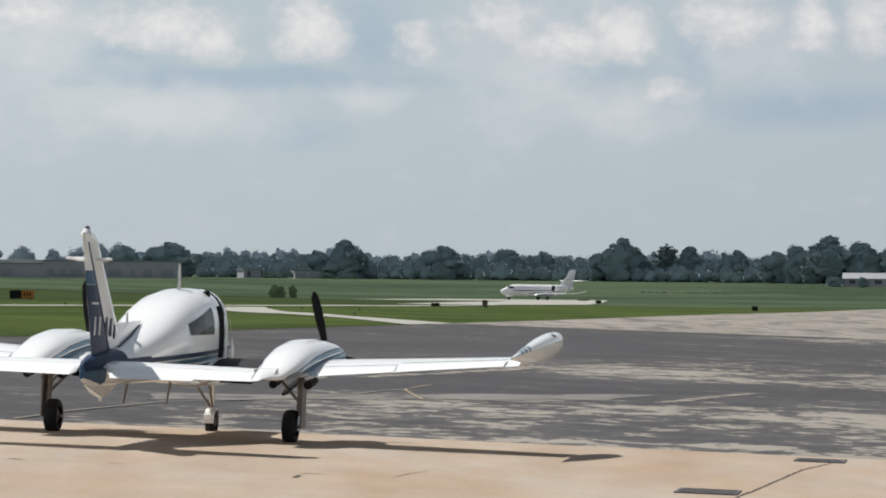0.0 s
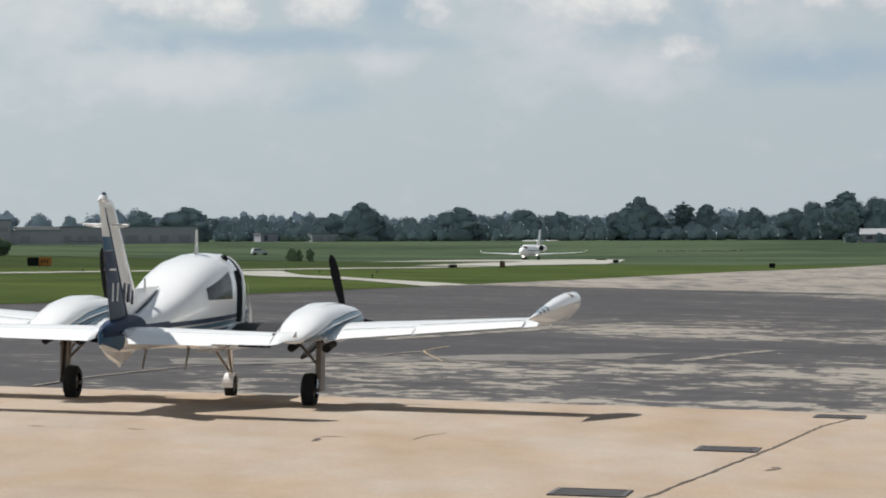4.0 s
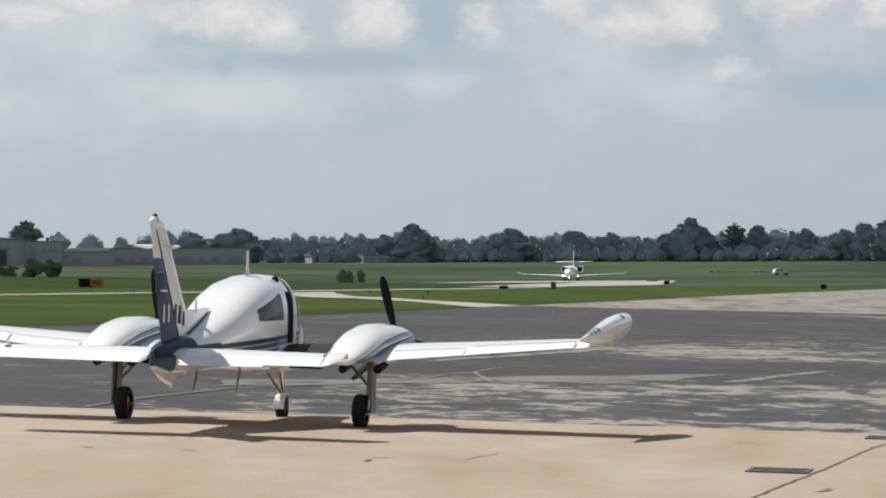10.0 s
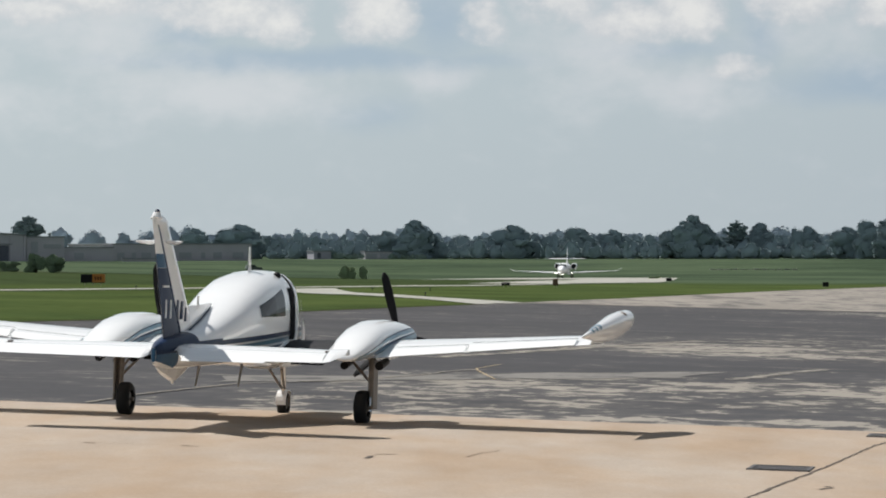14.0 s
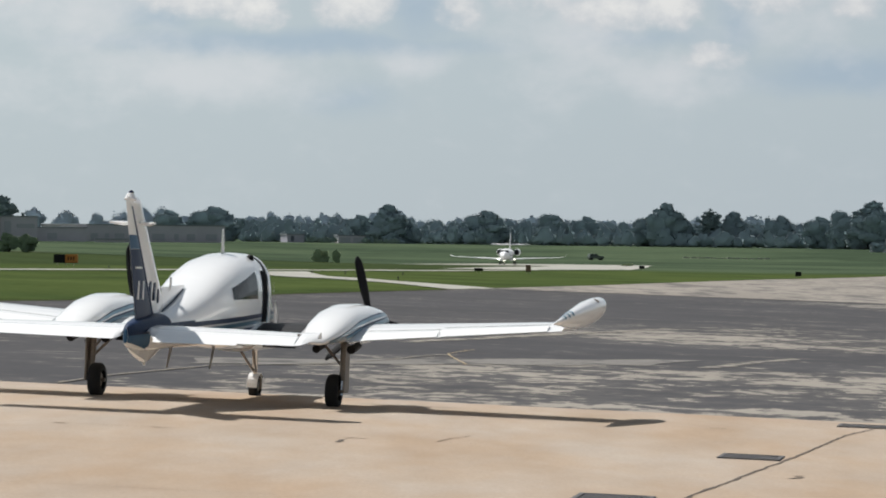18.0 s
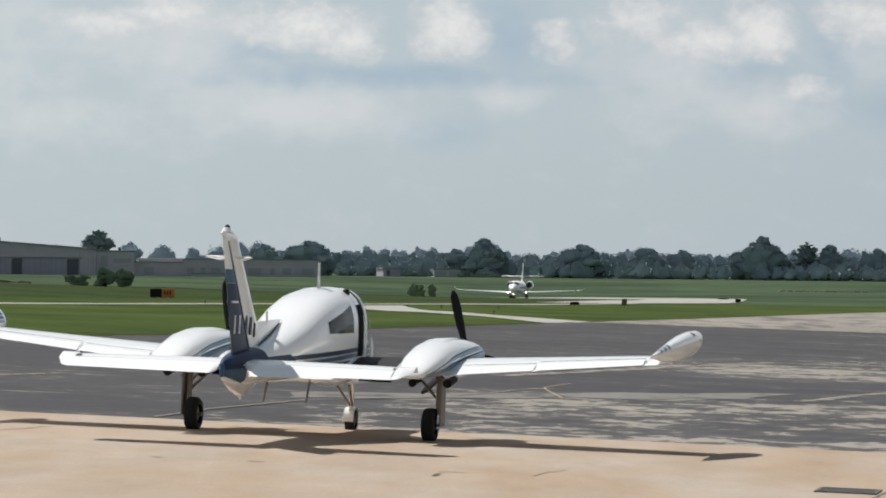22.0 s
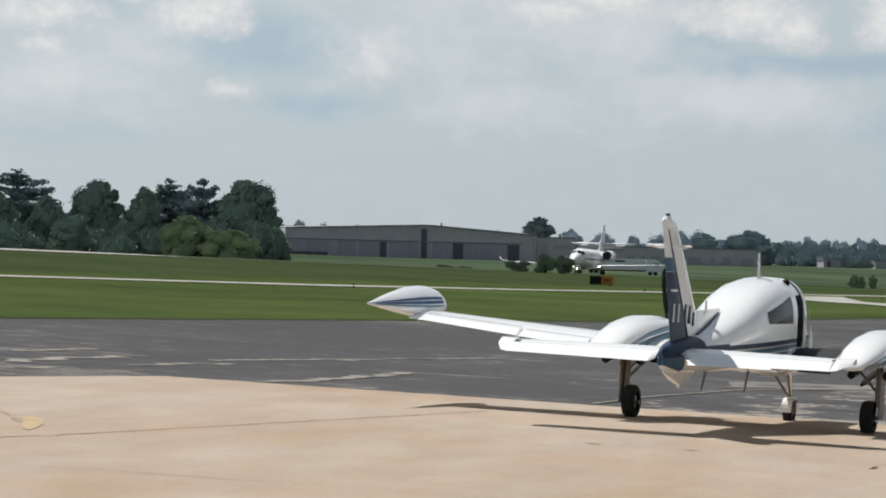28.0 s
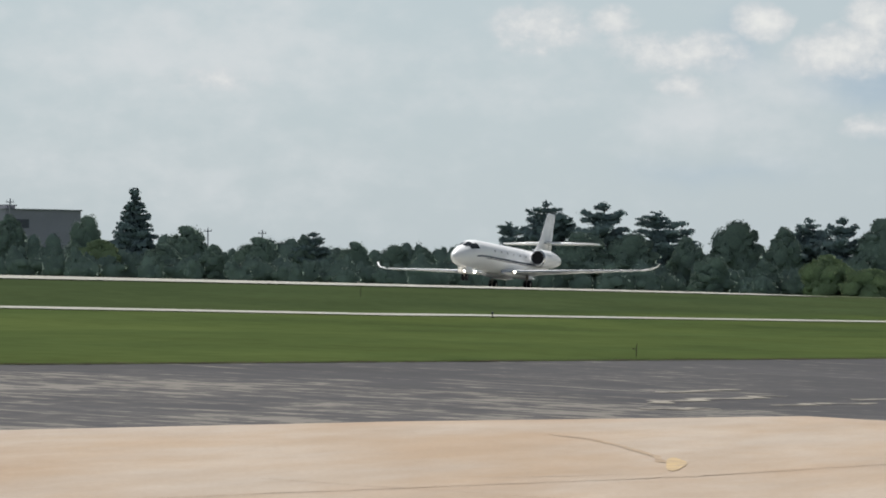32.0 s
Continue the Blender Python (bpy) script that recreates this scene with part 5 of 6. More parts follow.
def tree(kind, az, d, height, width=1.0, k=0, turn=0.0, sink=0.0):
    tr, cr = KINDS[kind][k % len(KINDS[kind])]
    label, name = WORDS[kind]
    x, y, z = spot(az, d)
    t = thing(name, label, "tree", group="trees round the airfield")
    s = height / 10
    t.matrix_world = Matrix.Translation((x, y, z - sink)) @ Matrix.Rotation(turn, 4, "Z") @ Matrix.Diagonal((s * width, s * width, s, 1))
    for nm, me in (("trunk", tr), ("crown", cr)):
        o = new(nm, me)
        o.parent = t
    return t


def woods(name, label, rows, seed, mat, leaves, size):
    """Distant woods as one body of leaf clumps: rows of (bearing from, to, distance, depth, height low, high, step)."""
    rng = random.Random(seed)
    clumps = []
    for a0, a1, d, depth, h0, h1, step in rows:
        a = a0
        while a < a1:
            dd = d + rng.uniform(0, depth)
            x, y, z = spot(a, dd)
            h = rng.uniform(h0, h1)
            r = h * rng.uniform(0.35, 0.6)
            clumps.append((x, y, z + h - r * 0.9, r * rng.uniform(0.6, 1.0), r * rng.uniform(0.75, 1.1)))
            clumps.append((x + rng.uniform(-.4, .4) * r, y, z + h * 0.35, r * 1.15, h * 0.4))
            a += step * rng.uniform(0.6, 1.4)
    me = crown_mesh(name, seed, clumps, leaves, size, mat)
    return tagged(new(name, me), label, "woods", kind="stuff")

# left-hand woods beyond the runway: kind, bearing, distance, height, width, variant
TREES = [
    ("spruce", -2701, 690, 16.4, 1.0, 0), ("oak", -2785, 690, 11.5, 0.7, 0), ("oak", -2920, 670, 11.0, 0.9, 1), ("light", -2762, 655, 7.0, 1.2, 0), ("oak", -2608, 690, 10.0, 1.0, 2), ("oak", -2480, 680, 8.2, 1.2, 2),
    ("oak", -2400, 690, 9.0, 0.9, 1), ("pine", -2385, 690, 9.5, 1.2, 2), ("oak", -2310, 700, 8.0, 0.9, 2), ("oak", -2560, 650, 6.5, 1.3, 1), ("oak", -2240, 690, 7.5, 1.1, 0), ("oak", -2190, 710, 7.5, 1.1, 1), ("oak", -2650, 655, 6.5, 1.2, 2),
    ("pine", -2038, 690, 12.1, 1.0, 0), ("pine", -1972, 690, 15.9, 1.0, 1), ("pine", -1872, 690, 16.1, 1.25, 2), ("pine", -1775, 690, 14.6, 1.35, 0), ("oak", -1915, 660, 10.2, 1.2, 2), ("oak", -1820, 660, 10.2, 1.2, 0), ("oak", -2010, 665, 8.0, 1.1, 1),
    ("oak", -1725, 670, 10.2, 1.0, 1), ("oak", -1636, 690, 13.3, 1.0, 0), ("oak", -1553, 690, 12.5, 0.85, 1), ("pine", -1508, 700, 14.2, 1.2, 1), ("pine", -1450, 695, 14.6, 1.0, 2), ("oak", -1378, 690, 14.4, 1.05, 2),
    ("light", -1478, 640, 7.4, 1.1, 0), ("light", -1400, 635, 5.2, 1.3, 1), ("oak", -1345, 650, 6.2, 1.1, 1), ("oak", -1590, 645, 6.0, 1.1, 2), ("oak", -1680, 645, 6.5, 1.3, 0), ("oak", -1320, 655, 6.0, 0.9, 2),
    ("lone", -855, 1330, 14.8, 1.0, 0), ("spruce", -818, 1330, 9.0, 1.0, 0),
    ("far", -560, 1450, 11.5, 1.1, 0), ("far", -480, 1460, 13.0, 1.6, 0), ("ragged", -174, 1440, 14.6, 1.35, 1), ("far", -150, 1450, 10.8, 1.5, 1), ("far", -222, 1450, 10.5, 1.2, 0), ("far", 1, 1450, 12.6, 1.5, 0), ("ragged", 318, 1440, 16.2, 1.25, 0), ("far", 300, 1450, 12.2, 1.5, 0), ("far", 345, 1455, 11.2, 1.5, 1), ("pine", 396, 1450, 14.2, 1.0, 1), ("ragged", 436, 1460, 13.6, 1.2, 1),
    ("far", 118, 1450, 11.5, 1.7, 1), ("far", 178, 1460, 11.0, 1.1, 0), ("far", 520, 1460, 12.2, 1.0, 0), ("far", 628, 1400, 13.5, 1.1, 1), ("ragged", 680, 1390, 17.0, 1.5, 0), ("far", 660, 1400, 13.5, 1.4, 0), ("far", 742, 1390, 14.8, 1.3, 1), ("far", 590, 1410, 11.5, 1.2, 0), ("far", 810, 1390, 15.0, 1.2, 0),
]
for i, (kind, az, d, h, w, k) in enumerate(TREES):
    tree(kind, az, d, h, w, k, turn=0.45 * math.sin(1.7 * i))

# the haze over these woods is put into their leaf colours
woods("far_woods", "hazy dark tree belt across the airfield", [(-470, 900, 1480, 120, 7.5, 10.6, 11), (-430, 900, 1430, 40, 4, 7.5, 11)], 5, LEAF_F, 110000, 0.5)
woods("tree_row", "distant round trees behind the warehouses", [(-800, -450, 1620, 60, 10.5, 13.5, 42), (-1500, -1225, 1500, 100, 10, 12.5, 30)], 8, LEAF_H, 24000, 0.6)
woods("distant_ridge_woods", "wooded ridge in the distance, tinted pale blue for haze", [(-420, 1000, 2300, 250, 12, 17.0, 22)], 6, LEAF_H, 60000, 0.9)
woods("understory", "dark bushes below the trees beyond the runway", [(-3400, -1330, 640, 30, 3.2, 5.5, 18), (-3600, -2100, 730, 60, 6.5, 8.5, 22), (-2090, -1340, 720, 60, 6, 8.4, 13)], 7, LEAF_U, 150000, 0.24)


woods("hedge", "dark clipped hedge before the far barns", [(-314, -266, 1392, 3, 1.5, 2.4, 7), (-214, -150, 1394, 4, 1.2, 2.0, 9)], 10, LEAF_U, 3000, 0.25)


# ---------------------------------------------------------------- buildings
def hangar():
    """Long grey hangar with a shallow ridge, seen across the field."""
    t = thing("hangar", "long grey metal hangar with shallow gable roof and sliding doors", "building")
    x0, y0, _ = spot(-1304, 1240)
    x1, y1, _ = spot(-859, 1260)
    ln = math.hypot(x1 - x0, y1 - y0)
    z = ground_z((x0 + x1) / 2, (y0 + y1) / 2)
    t.matrix_world = Matrix.Translation((x0, y0, z)) @ Matrix.Rotation(math.atan2(y1 - y0, x1 - x0), 4, "Z")
    dep = 50
    ridge = ln * 0.56

    def eave(u):
        return 8.5 + 1.9 * u / ridge if u < ridge else 10.4 - 2.4 * (u - ridge) / (ln - ridge)
    n = 24
    bm = bmesh.new()
    lo = [bm.verts.new((ln * i / n, 0, -0.6)) for i in range(n + 1)]
    hi = [bm.verts.new((ln * i / n, 0, eave(ln * i / n))) for i in range(n + 1)]
    lb = [bm.verts.new((ln * i / n, dep, -0.6)) for i in range(n + 1)]
    hb = [bm.verts.new((ln * i / n, dep, eave(ln * i / n))) for i in range(n + 1)]
    for i in range(n):
        bm.faces.new((lo[i], lo[i + 1], hi[i + 1], hi[i]))
        bm.faces.new((lb[i + 1], lb[i], hb[i], hb[i + 1]))
    bm.faces.new((lo[0], hi[0], hb[0], lb[0]))
    bm.faces.new((lo[n], lb[n], hb[n], hi[n]))
    part("wall", bm, CLAD, t)
    rf = loft([[(ln * i / n, -0.5, eave(ln * i / n) + 0.02), (ln * i / n, dep + 0.5, eave(ln * i / n) + 0.02), (ln * i / n, dep + 0.5, eave(ln * i / n) + 0.4), (ln * i / n, -0.5, eave(ln * i / n) + 0.4)] for i in range(n + 1)])
    part("roof", rf, ROOF, t)
    # the darkest panels stand in for shade inside open bays
    for f0, f1, mat, h0, h1 in ((0.01, 0.17, CLAD_D, 0, 5.1), (0.20, 0.28, CLAD_D, 0, 5.0), (0.29, 0.37, CLAD_D, 0, 5.0), (0.375, 0.40, DARKOPEN, 0, 4.9), (0.41, 0.52, CLAD_D, 0, 5.0), (0.535, 0.56, DARKOPEN, 0, 9.4), (0.58, 0.66, CLAD_D, 0, 5.0), (0.665, 0.705, DARKOPEN, 0, 4.9), (0.71, 0.80, CLAD_D, 0, 5.0), (0.80, 0.88, CLAD_D, 0, 5.0), (0.885, 0.93, DARKOPEN, 0, 4.8)):
        d = part("hangar_door", bevelled(ln * f0, -0.25, -0.4, ln * f1, 0.0, h1, 0.05), mat, t)
        if mat is CLAD_D:
            for k in range(1, 4):
                u = ln * (f0 + (f1 - f0) * k / 4)
                part("panel_seam", box(bmesh.new(), u - 0.05, -0.27, -0.3, u + 0.05, -0.25, h1 - 0.1), ROOF, d)
    part("window_strip", box(bmesh.new(), ln * 0.012, -0.28, 0.1, ln * 0.168, -0.25, 1.2), DARKOPEN, t, "dark glazed strip low in the door")
    for f in (0.0, 0.175, 0.195, 0.527, 0.572, 0.935, 0.99):
        part("column", bevelled(ln * f, -0.35, -0.4, ln * f + 0.7, 0.0, eave(ln * f) - 0.3, 0.05), CLAD, t)
    part("door_rail", bevelled(ln * 0.005, -0.45, 5.1, ln * 0.945, -0.002, 5.4, 0.05), ROOF, t)
    for f, hh in ((0.635, 1.1), (0.30, 0.4), (0.86, 0.4)):
        part("roof_vent", tube((ln * f, 6, eave(ln * f) + 0.3), (ln * f, 6, eave(ln * f) + 0.4 + hh), 0.35, 0.28, 10), ROOF, t)
    return t


hangar()


WINDOWS = material("dull grey window bands", (0.46, 0.465, 0.475), 0.5, vary=0.06)


def long_building(name, label, az0, d0, az1, d1, h, dep, mat, openings, category="building", lift=0.0):
    t = thing(name, label, category)
    x0, y0, _ = spot(az0, d0)
    x1, y1, _ = spot(az1, d1)
    ln = math.hypot(x1 - x0, y1 - y0)
    t.matrix_world = Matrix.Translation((x0, y0, ground_z((x0 + x1) / 2, (y0 + y1) / 2) + lift)) @ Matrix.Rotation(math.atan2(y1 - y0, x1 - x0), 4, "Z")
    part("wall", box(bmesh.new(), 0, 0, -1.5, ln, dep, h), mat, t)
    part("roof", bevelled(-0.3, -0.3, h, ln + 0.3, dep + 0.3, h + 0.35, 0.06), ROOF, t)
    for f0, f1, z0, z1 in openings:
        part("window", bevelled(ln * f0, -0.12, z0, ln * f1, 0.02, z1, 0.03), WINDOWS if mat is CLAD else DARKOPEN, t)
    return t


long_building("warehouse", "pale grey warehouse end beside the hangar", -858, 1262, -792, 1266, 7.6, 30, CLAD, [(0.12, 0.3, 2.5, 6.2), (0.45, 0.92, 4.0, 5.4)])
long_building("shed", "low pale grey shed beside the hangar", -792, 1268, -706, 1272, 4.2, 24, CLAD, [(0.2, 0.4, 0.5, 2.6)])
long_building("warehouse", "long low grey warehouse with loading doors", -706, 1290, -462, 1310, 5.3, 40, CLAD, [(f, f + w, 0.5, 2.6) for f, w in ((0.03, 0.05), (0.13, 0.03), (0.2, 0.07), (0.36, 0.04), (0.47, 0.09), (0.63, 0.03), (0.72, 0.06), (0.86, 0.08))])
long_building("office_block", "flat roofed grey building behind the trees", -2925, 880, -2795, 890, 15.0, 20, CLAD_D, [(0.1, 0.3, 11, 13)])
long_building("rooftop_unit", "small plant room on the flat roof", -2925, 885, -2910, 886, 15.9, 4, CLAD_D, [(0.3, 0.6, 15.2, 15.6)], "building")
def gable_house(az0, az1, d, wall_h, ridge_h, dep):
    """A low house with its ridge along the front."""
    t = thing("house", "low pale house with a grey gable roof beside the trees", "house")
    x0, y0, z = spot(az0, d)
    x1, y1, _ = spot(az1, d)
    ln = math.hypot(x1 - x0, y1 - y0)
    t.matrix_world = Matrix.Translation((x0, y0, z)) @ Matrix.Rotation(math.atan2(y1 - y0, x1 - x0), 4, "Z")
    part("wall", box(bmesh.new(), 0, 0, -1.0, ln, dep, wall_h), CLAD, t)
    part("roof", loft([[(u, -0.5, wall_h), (u, dep / 2, ridge_h), (u, dep + 0.5, wall_h), (u, dep + 0.5, wall_h + 0.2), (u, dep / 2, ridge_h + 0.2), (u, -0.5, wall_h + 0.2)] for u in (-0.5, ln + 0.5)]), ROOF, t)
    part("chimney", bevelled(ln * 0.6, dep * 0.55, ridge_h - 1.2, ln * 0.6 + 0.7, dep * 0.55 + 0.7, ridge_h + 0.8, 0.03), BROWN, t)
    for f0, f1 in ((0.1, 0.22), (0.34, 0.42), (0.58, 0.72), (0.82, 0.9)):
        w = part("window", bevelled(ln * f0, -0.08, 0.8, ln * f1, 0.02, 2.0, 0.02), DARKOPEN, t)
        part("sill", bevelled(ln * f0 - 0.1, -0.16, 0.72, ln * f1 + 0.1, 0.0, 0.8, 0.01), CLAD, w)


gable_house(707, 800, 1300, 2.3, 4.2, 9)
long_building("garage", "small white flat roofed garage beside the house", 676, 1296, 704, 1296, 1.7, 5, TRUCKW, [(0.2, 0.45, 0.0, 1.3), (0.55, 0.8, 0.0, 1.3)])
long_building("barn", "small pale barn before the trees", -352, 1400, -322, 1402, 2.6, 8, CLAD_D, [(0.2, 0.4, 0.2, 2.2)])
long_building("carport", "low pale carport with dark open bays", -262, 1400, -214, 1402, 2.4, 7, CLAD, [(0.06, 0.44, 0.0, 1.9), (0.56, 0.94, 0.0, 1.9)])
long_building("low_wall", "long pale low wall before the warehouse", -690, 1262, -630, 1264, 0.7, 0.6, CLAD, [(0.3, 0.32, 0.1, 0.5)], "wall")



# ---------------------------------------------------------------- apron details
def on_paving(x, y, lift):
    return (x, y, ground_z(x, y) + lift)


def ribbon(name, pts, width, mat, label, category, lift=0.036, jitter=0.0, seed=1, parent=None, kind=""):
    """A narrow strip along plan points, with a wandering edge."""
    rng = random.Random(seed)
    path = []
    for (x0, y0), (x1, y1) in zip(pts, pts[1:]):
        n = max(2, int(math.hypot(x1 - x0, y1 - y0) / 0.35))
        for i in range(n):
            path.append((x0 + (x1 - x0) * i / n, y0 + (y1 - y0) * i / n))
    path.append(pts[-1])
    bm = bmesh.new()
    prev = None
    for i, (x, y) in enumerate(path):
        a, b = path[max(0, i - 1)], path[min(len(path) - 1, i + 1)]
        dx, dy = b[0] - a[0], b[1] - a[1]
        l = math.hypot(dx, dy) or 1
        nx, ny = -dy / l, dx / l
        j = rng.uniform(-jitter, jitter)
        w = width * rng.uniform(0.6, 1.3) if jitter else width
        row = [bm.verts.new(on_paving(x + nx * (j + s * w / 2), y + ny * (j + s * w / 2), lift)) for s in (-1, 1)]
        if prev:
            bm.faces.new((prev[0], prev[1], row[1], row[0]))
        prev = row
    ob = mesh_ob(name, bm, mat, parent)
    return tagged(ob, label, category, kind=kind or "structure")


ribbon("trim_joint", [(-1.0, 27.5), (1.9, 38.9), (3.95, 49.4), (5.25, 56.5), (6.35, 60.9)], 0.045, CRACKM, "dirt filled crack along the drain grates", "crack", jitter=0.02, seed=3)
ribbon("trim_joint", [(-15.5, 30.0), (-12.5, 39.6), (-11.1, 43.9), (-9.6, 51.1), (-8.0, 58.5)], 0.035, CRACK_F, "dark joint across the concrete", "crack", jitter=0.03, seed=4)
ribbon("trim_joint", [(-14.5, 38.6), (-11.7, 38.3), (-9.3, 38.1), (-6, 37.8), (-2, 37.5)], 0.022, CRACK_F, "dark joint across the concrete", "crack", jitter=0.03, seed=5)
ribbon("trim_joint", [(-9.0, 51.3), (-5.5, 50.2), (-4.1, 50.1), (-1.7, 49.45), (0.5, 49.1)], 0.02, CRACK_F, "hairline joint in the concrete", "crack", jitter=0.06, seed=6)
for k, run in enumerate((((-4.3, 50.2), (-4.05, 50.05)), ((-1.81, 49.45), (-1.5, 49.5)), ((-5.54, 50.27), (-5.39, 50.1)), ((3.3, 57.0), (3.55, 57.03)), ((-0.59, 49.4), (-0.19, 51.4)))):
    ribbon("trim_joint", list(run), 0.09 if k < 4 else 0.03, CRACK_F, "short dirt filled spall on a joint", "crack", jitter=0.05, seed=30 + k)
ribbon("trim_joint", [(-13.2, 41.0), (-12.7, 41.4), (-12.1, 42.8), (-11.5, 44.1)], 0.02, CRACK_F, "hairline joint in the concrete", "crack", jitter=0.04, seed=40)
ribbon("trim_joint", [(3.42, 44.2), (3.6, 44.6), (3.7, 44.9)], 0.06, CRACKM, "dirt filled spall in the concrete", "crack", jitter=0.08, seed=8)
ribbon("trim_line", [(-15.4, 52.6), (-14.6, 51.8), (-13.9, 50.6), (-12.7, 48.1), (-12.2, 46.6)], 0.13, YELLOW_C, "faded curved yellow line on the concrete", "line marking", jitter=0.02, seed=9)
ribbon("trim_line", [(-0.4, 85.5), (-0.68, 89.75), (-0.85, 92.4), (-0.88, 94.2), (-0.53, 97.4), (-0.3, 99.0)], 0.06, YELLOW_L, "curved yellow taxi line on the asphalt", "line marking", 0.02, 0.02, 10)
ribbon("trim_line", [(-7.1, 64.6), (-6.7, 69.3), (-5.46, 77.1), (-3.3, 82.0), (-1.9, 88.0), (-1.56, 90.9), (-0.95, 93.3)], 0.10, YELLOW, "faded curved yellow taxi line on the asphalt", "line marking", 0.02, 0.02, 11)
# long pale streaks where the seal has gone along the lanes
ribbon("trim_streak", [(5.1, 91.2), (6.6, 97.5), (8.2, 104.0)], 0.34, WORN, "bright worn streak in the asphalt seal", "worn streak", 0.012, 0.16, 12)
ribbon("trim_streak", [(-2.2, 105), (-0.67, 111.2), (2.14, 124.3), (6.91, 143.7), (10.0, 144.8), (13.0, 145.1)], 0.5, WORN, "long pale worn streak across the asphalt", "worn streak", 0.012, 0.3, 13)
ribbon("trim_streak", [(-15.9, 75.3), (-13.7, 83.2), (-11.9, 90.0)], 0.26, WORN, "long pale worn streak across the asphalt", "worn streak", 0.012, 0.12, 14)
ribbon("trim_streak", [(-12.8, 65.3), (-12.43, 67.2), (-12.1, 71.0), (-11.89, 75.1)], 0.36, WORN, "bright worn streak in the asphalt seal", "worn streak", 0.012, 0.16, 15)

ribbon("trim_streak", [(-18.0, 67.9), (-18.0, 71.1), (-17.7, 72.8), (-17.4, 75.4)], 0.42, WORN, "pale worn streak in the asphalt seal", "worn streak", 0.012, 0.25, 60)
ribbon("trim_streak", [(-19.4, 73.8), (-19.2, 75.7), (-19.0, 78.0)], 0.30, WORN, "pale worn streak in the asphalt seal", "worn streak", 0.012, 0.20, 61)
ribbon("trim_streak", [(-16.0, 69.8), (-15.8, 72.6), (-15.0, 73.8)], 0.30, WORN, "pale worn streak in the asphalt seal", "worn streak", 0.012, 0.20, 62)
ribbon("trim_streak", [(-17.2, 64.6), (-17.0, 66.1), (-16.5, 66.6)], 0.36, WORN, "pale worn streak in the asphalt seal", "worn streak", 0.012, 0.25, 63)
ribbon("trim_streak", [(-14.1, 79.9), (-13.8, 83.4), (-13.1, 85.6)], 0.26, WORN, "pale worn streak in the asphalt seal", "worn streak", 0.012, 0.15, 64)
ribbon("trim_edge", [plan(a, 45.5 - 2.5 * (a + 40) / 275 - 0.05) for a in range(30, 235, 10)], 0.34, SOIL, "dark ragged soil edge between asphalt and turf", "soil edge", 0.02, 0.1, 50)


def worn_strip():
    """A lighter strip of older seal with a slanted end."""
    bm = bmesh.new()
    rows = []
    for k in range(25):
        f = k / 24
        near, far = (-6.0 + 9.8 * f, 78.0 + 13.3 * f), (-6.0 + 11.3 * f, 82.0 + 16.5 * f)
        rows.append([bm.verts.new(on_paving(near[0] + (far[0] - near[0]) * g + 0.15 * math.sin(9 * f + 5 * g), near[1] + (far[1] - near[1]) * g + 0.4 * math.sin(23 * f), 0.01)) for g in (0, 0.33, 0.66, 1)])
    for r, q in zip(rows, rows[1:]):
        for k in range(3):
            bm.faces.new((r[k], r[k + 1], q[k + 1], q[k]))
    tagged(mesh_ob("trim_seal_strip", bm, OLDSEAL), "lighter strip of older worn seal", "worn strip", kind="structure")


worn_strip()


ribbon("trim_stain", [(-1.83, 48.2), (-1.80, 48.5), (-1.78, 48.9)], 0.07, CRACKM, "small dark spot on the concrete", "stain", jitter=0.02, seed=21)


def paint_blob():
    rng = random.Random(12)
    bm = bmesh.new()
    c = bm.verts.new(on_paving(-12.0, 46.3, 0.037))
    ring = []
    for i in range(26):
        a = 6.283 * i / 26
        r = 1 + 0.12 * math.sin(3 * a + 1) + rng.uniform(-0.06, 0.06)
        ring.append(bm.verts.new(on_paving(-12.0 + 0.13 * r * math.cos(a) - 0.38 * r * math.sin(a), 46.4 + 1.55 * r * math.sin(a), 0.037)))
    for i in range(26):
        bm.faces.new((c, ring[i], ring[(i + 1) % 26]))
    tagged(mesh_ob("trim_paint_patch", bm, YELLOW_B), "worn yellow paint patch on the concrete", "paint mark", kind="structure")


paint_blob()


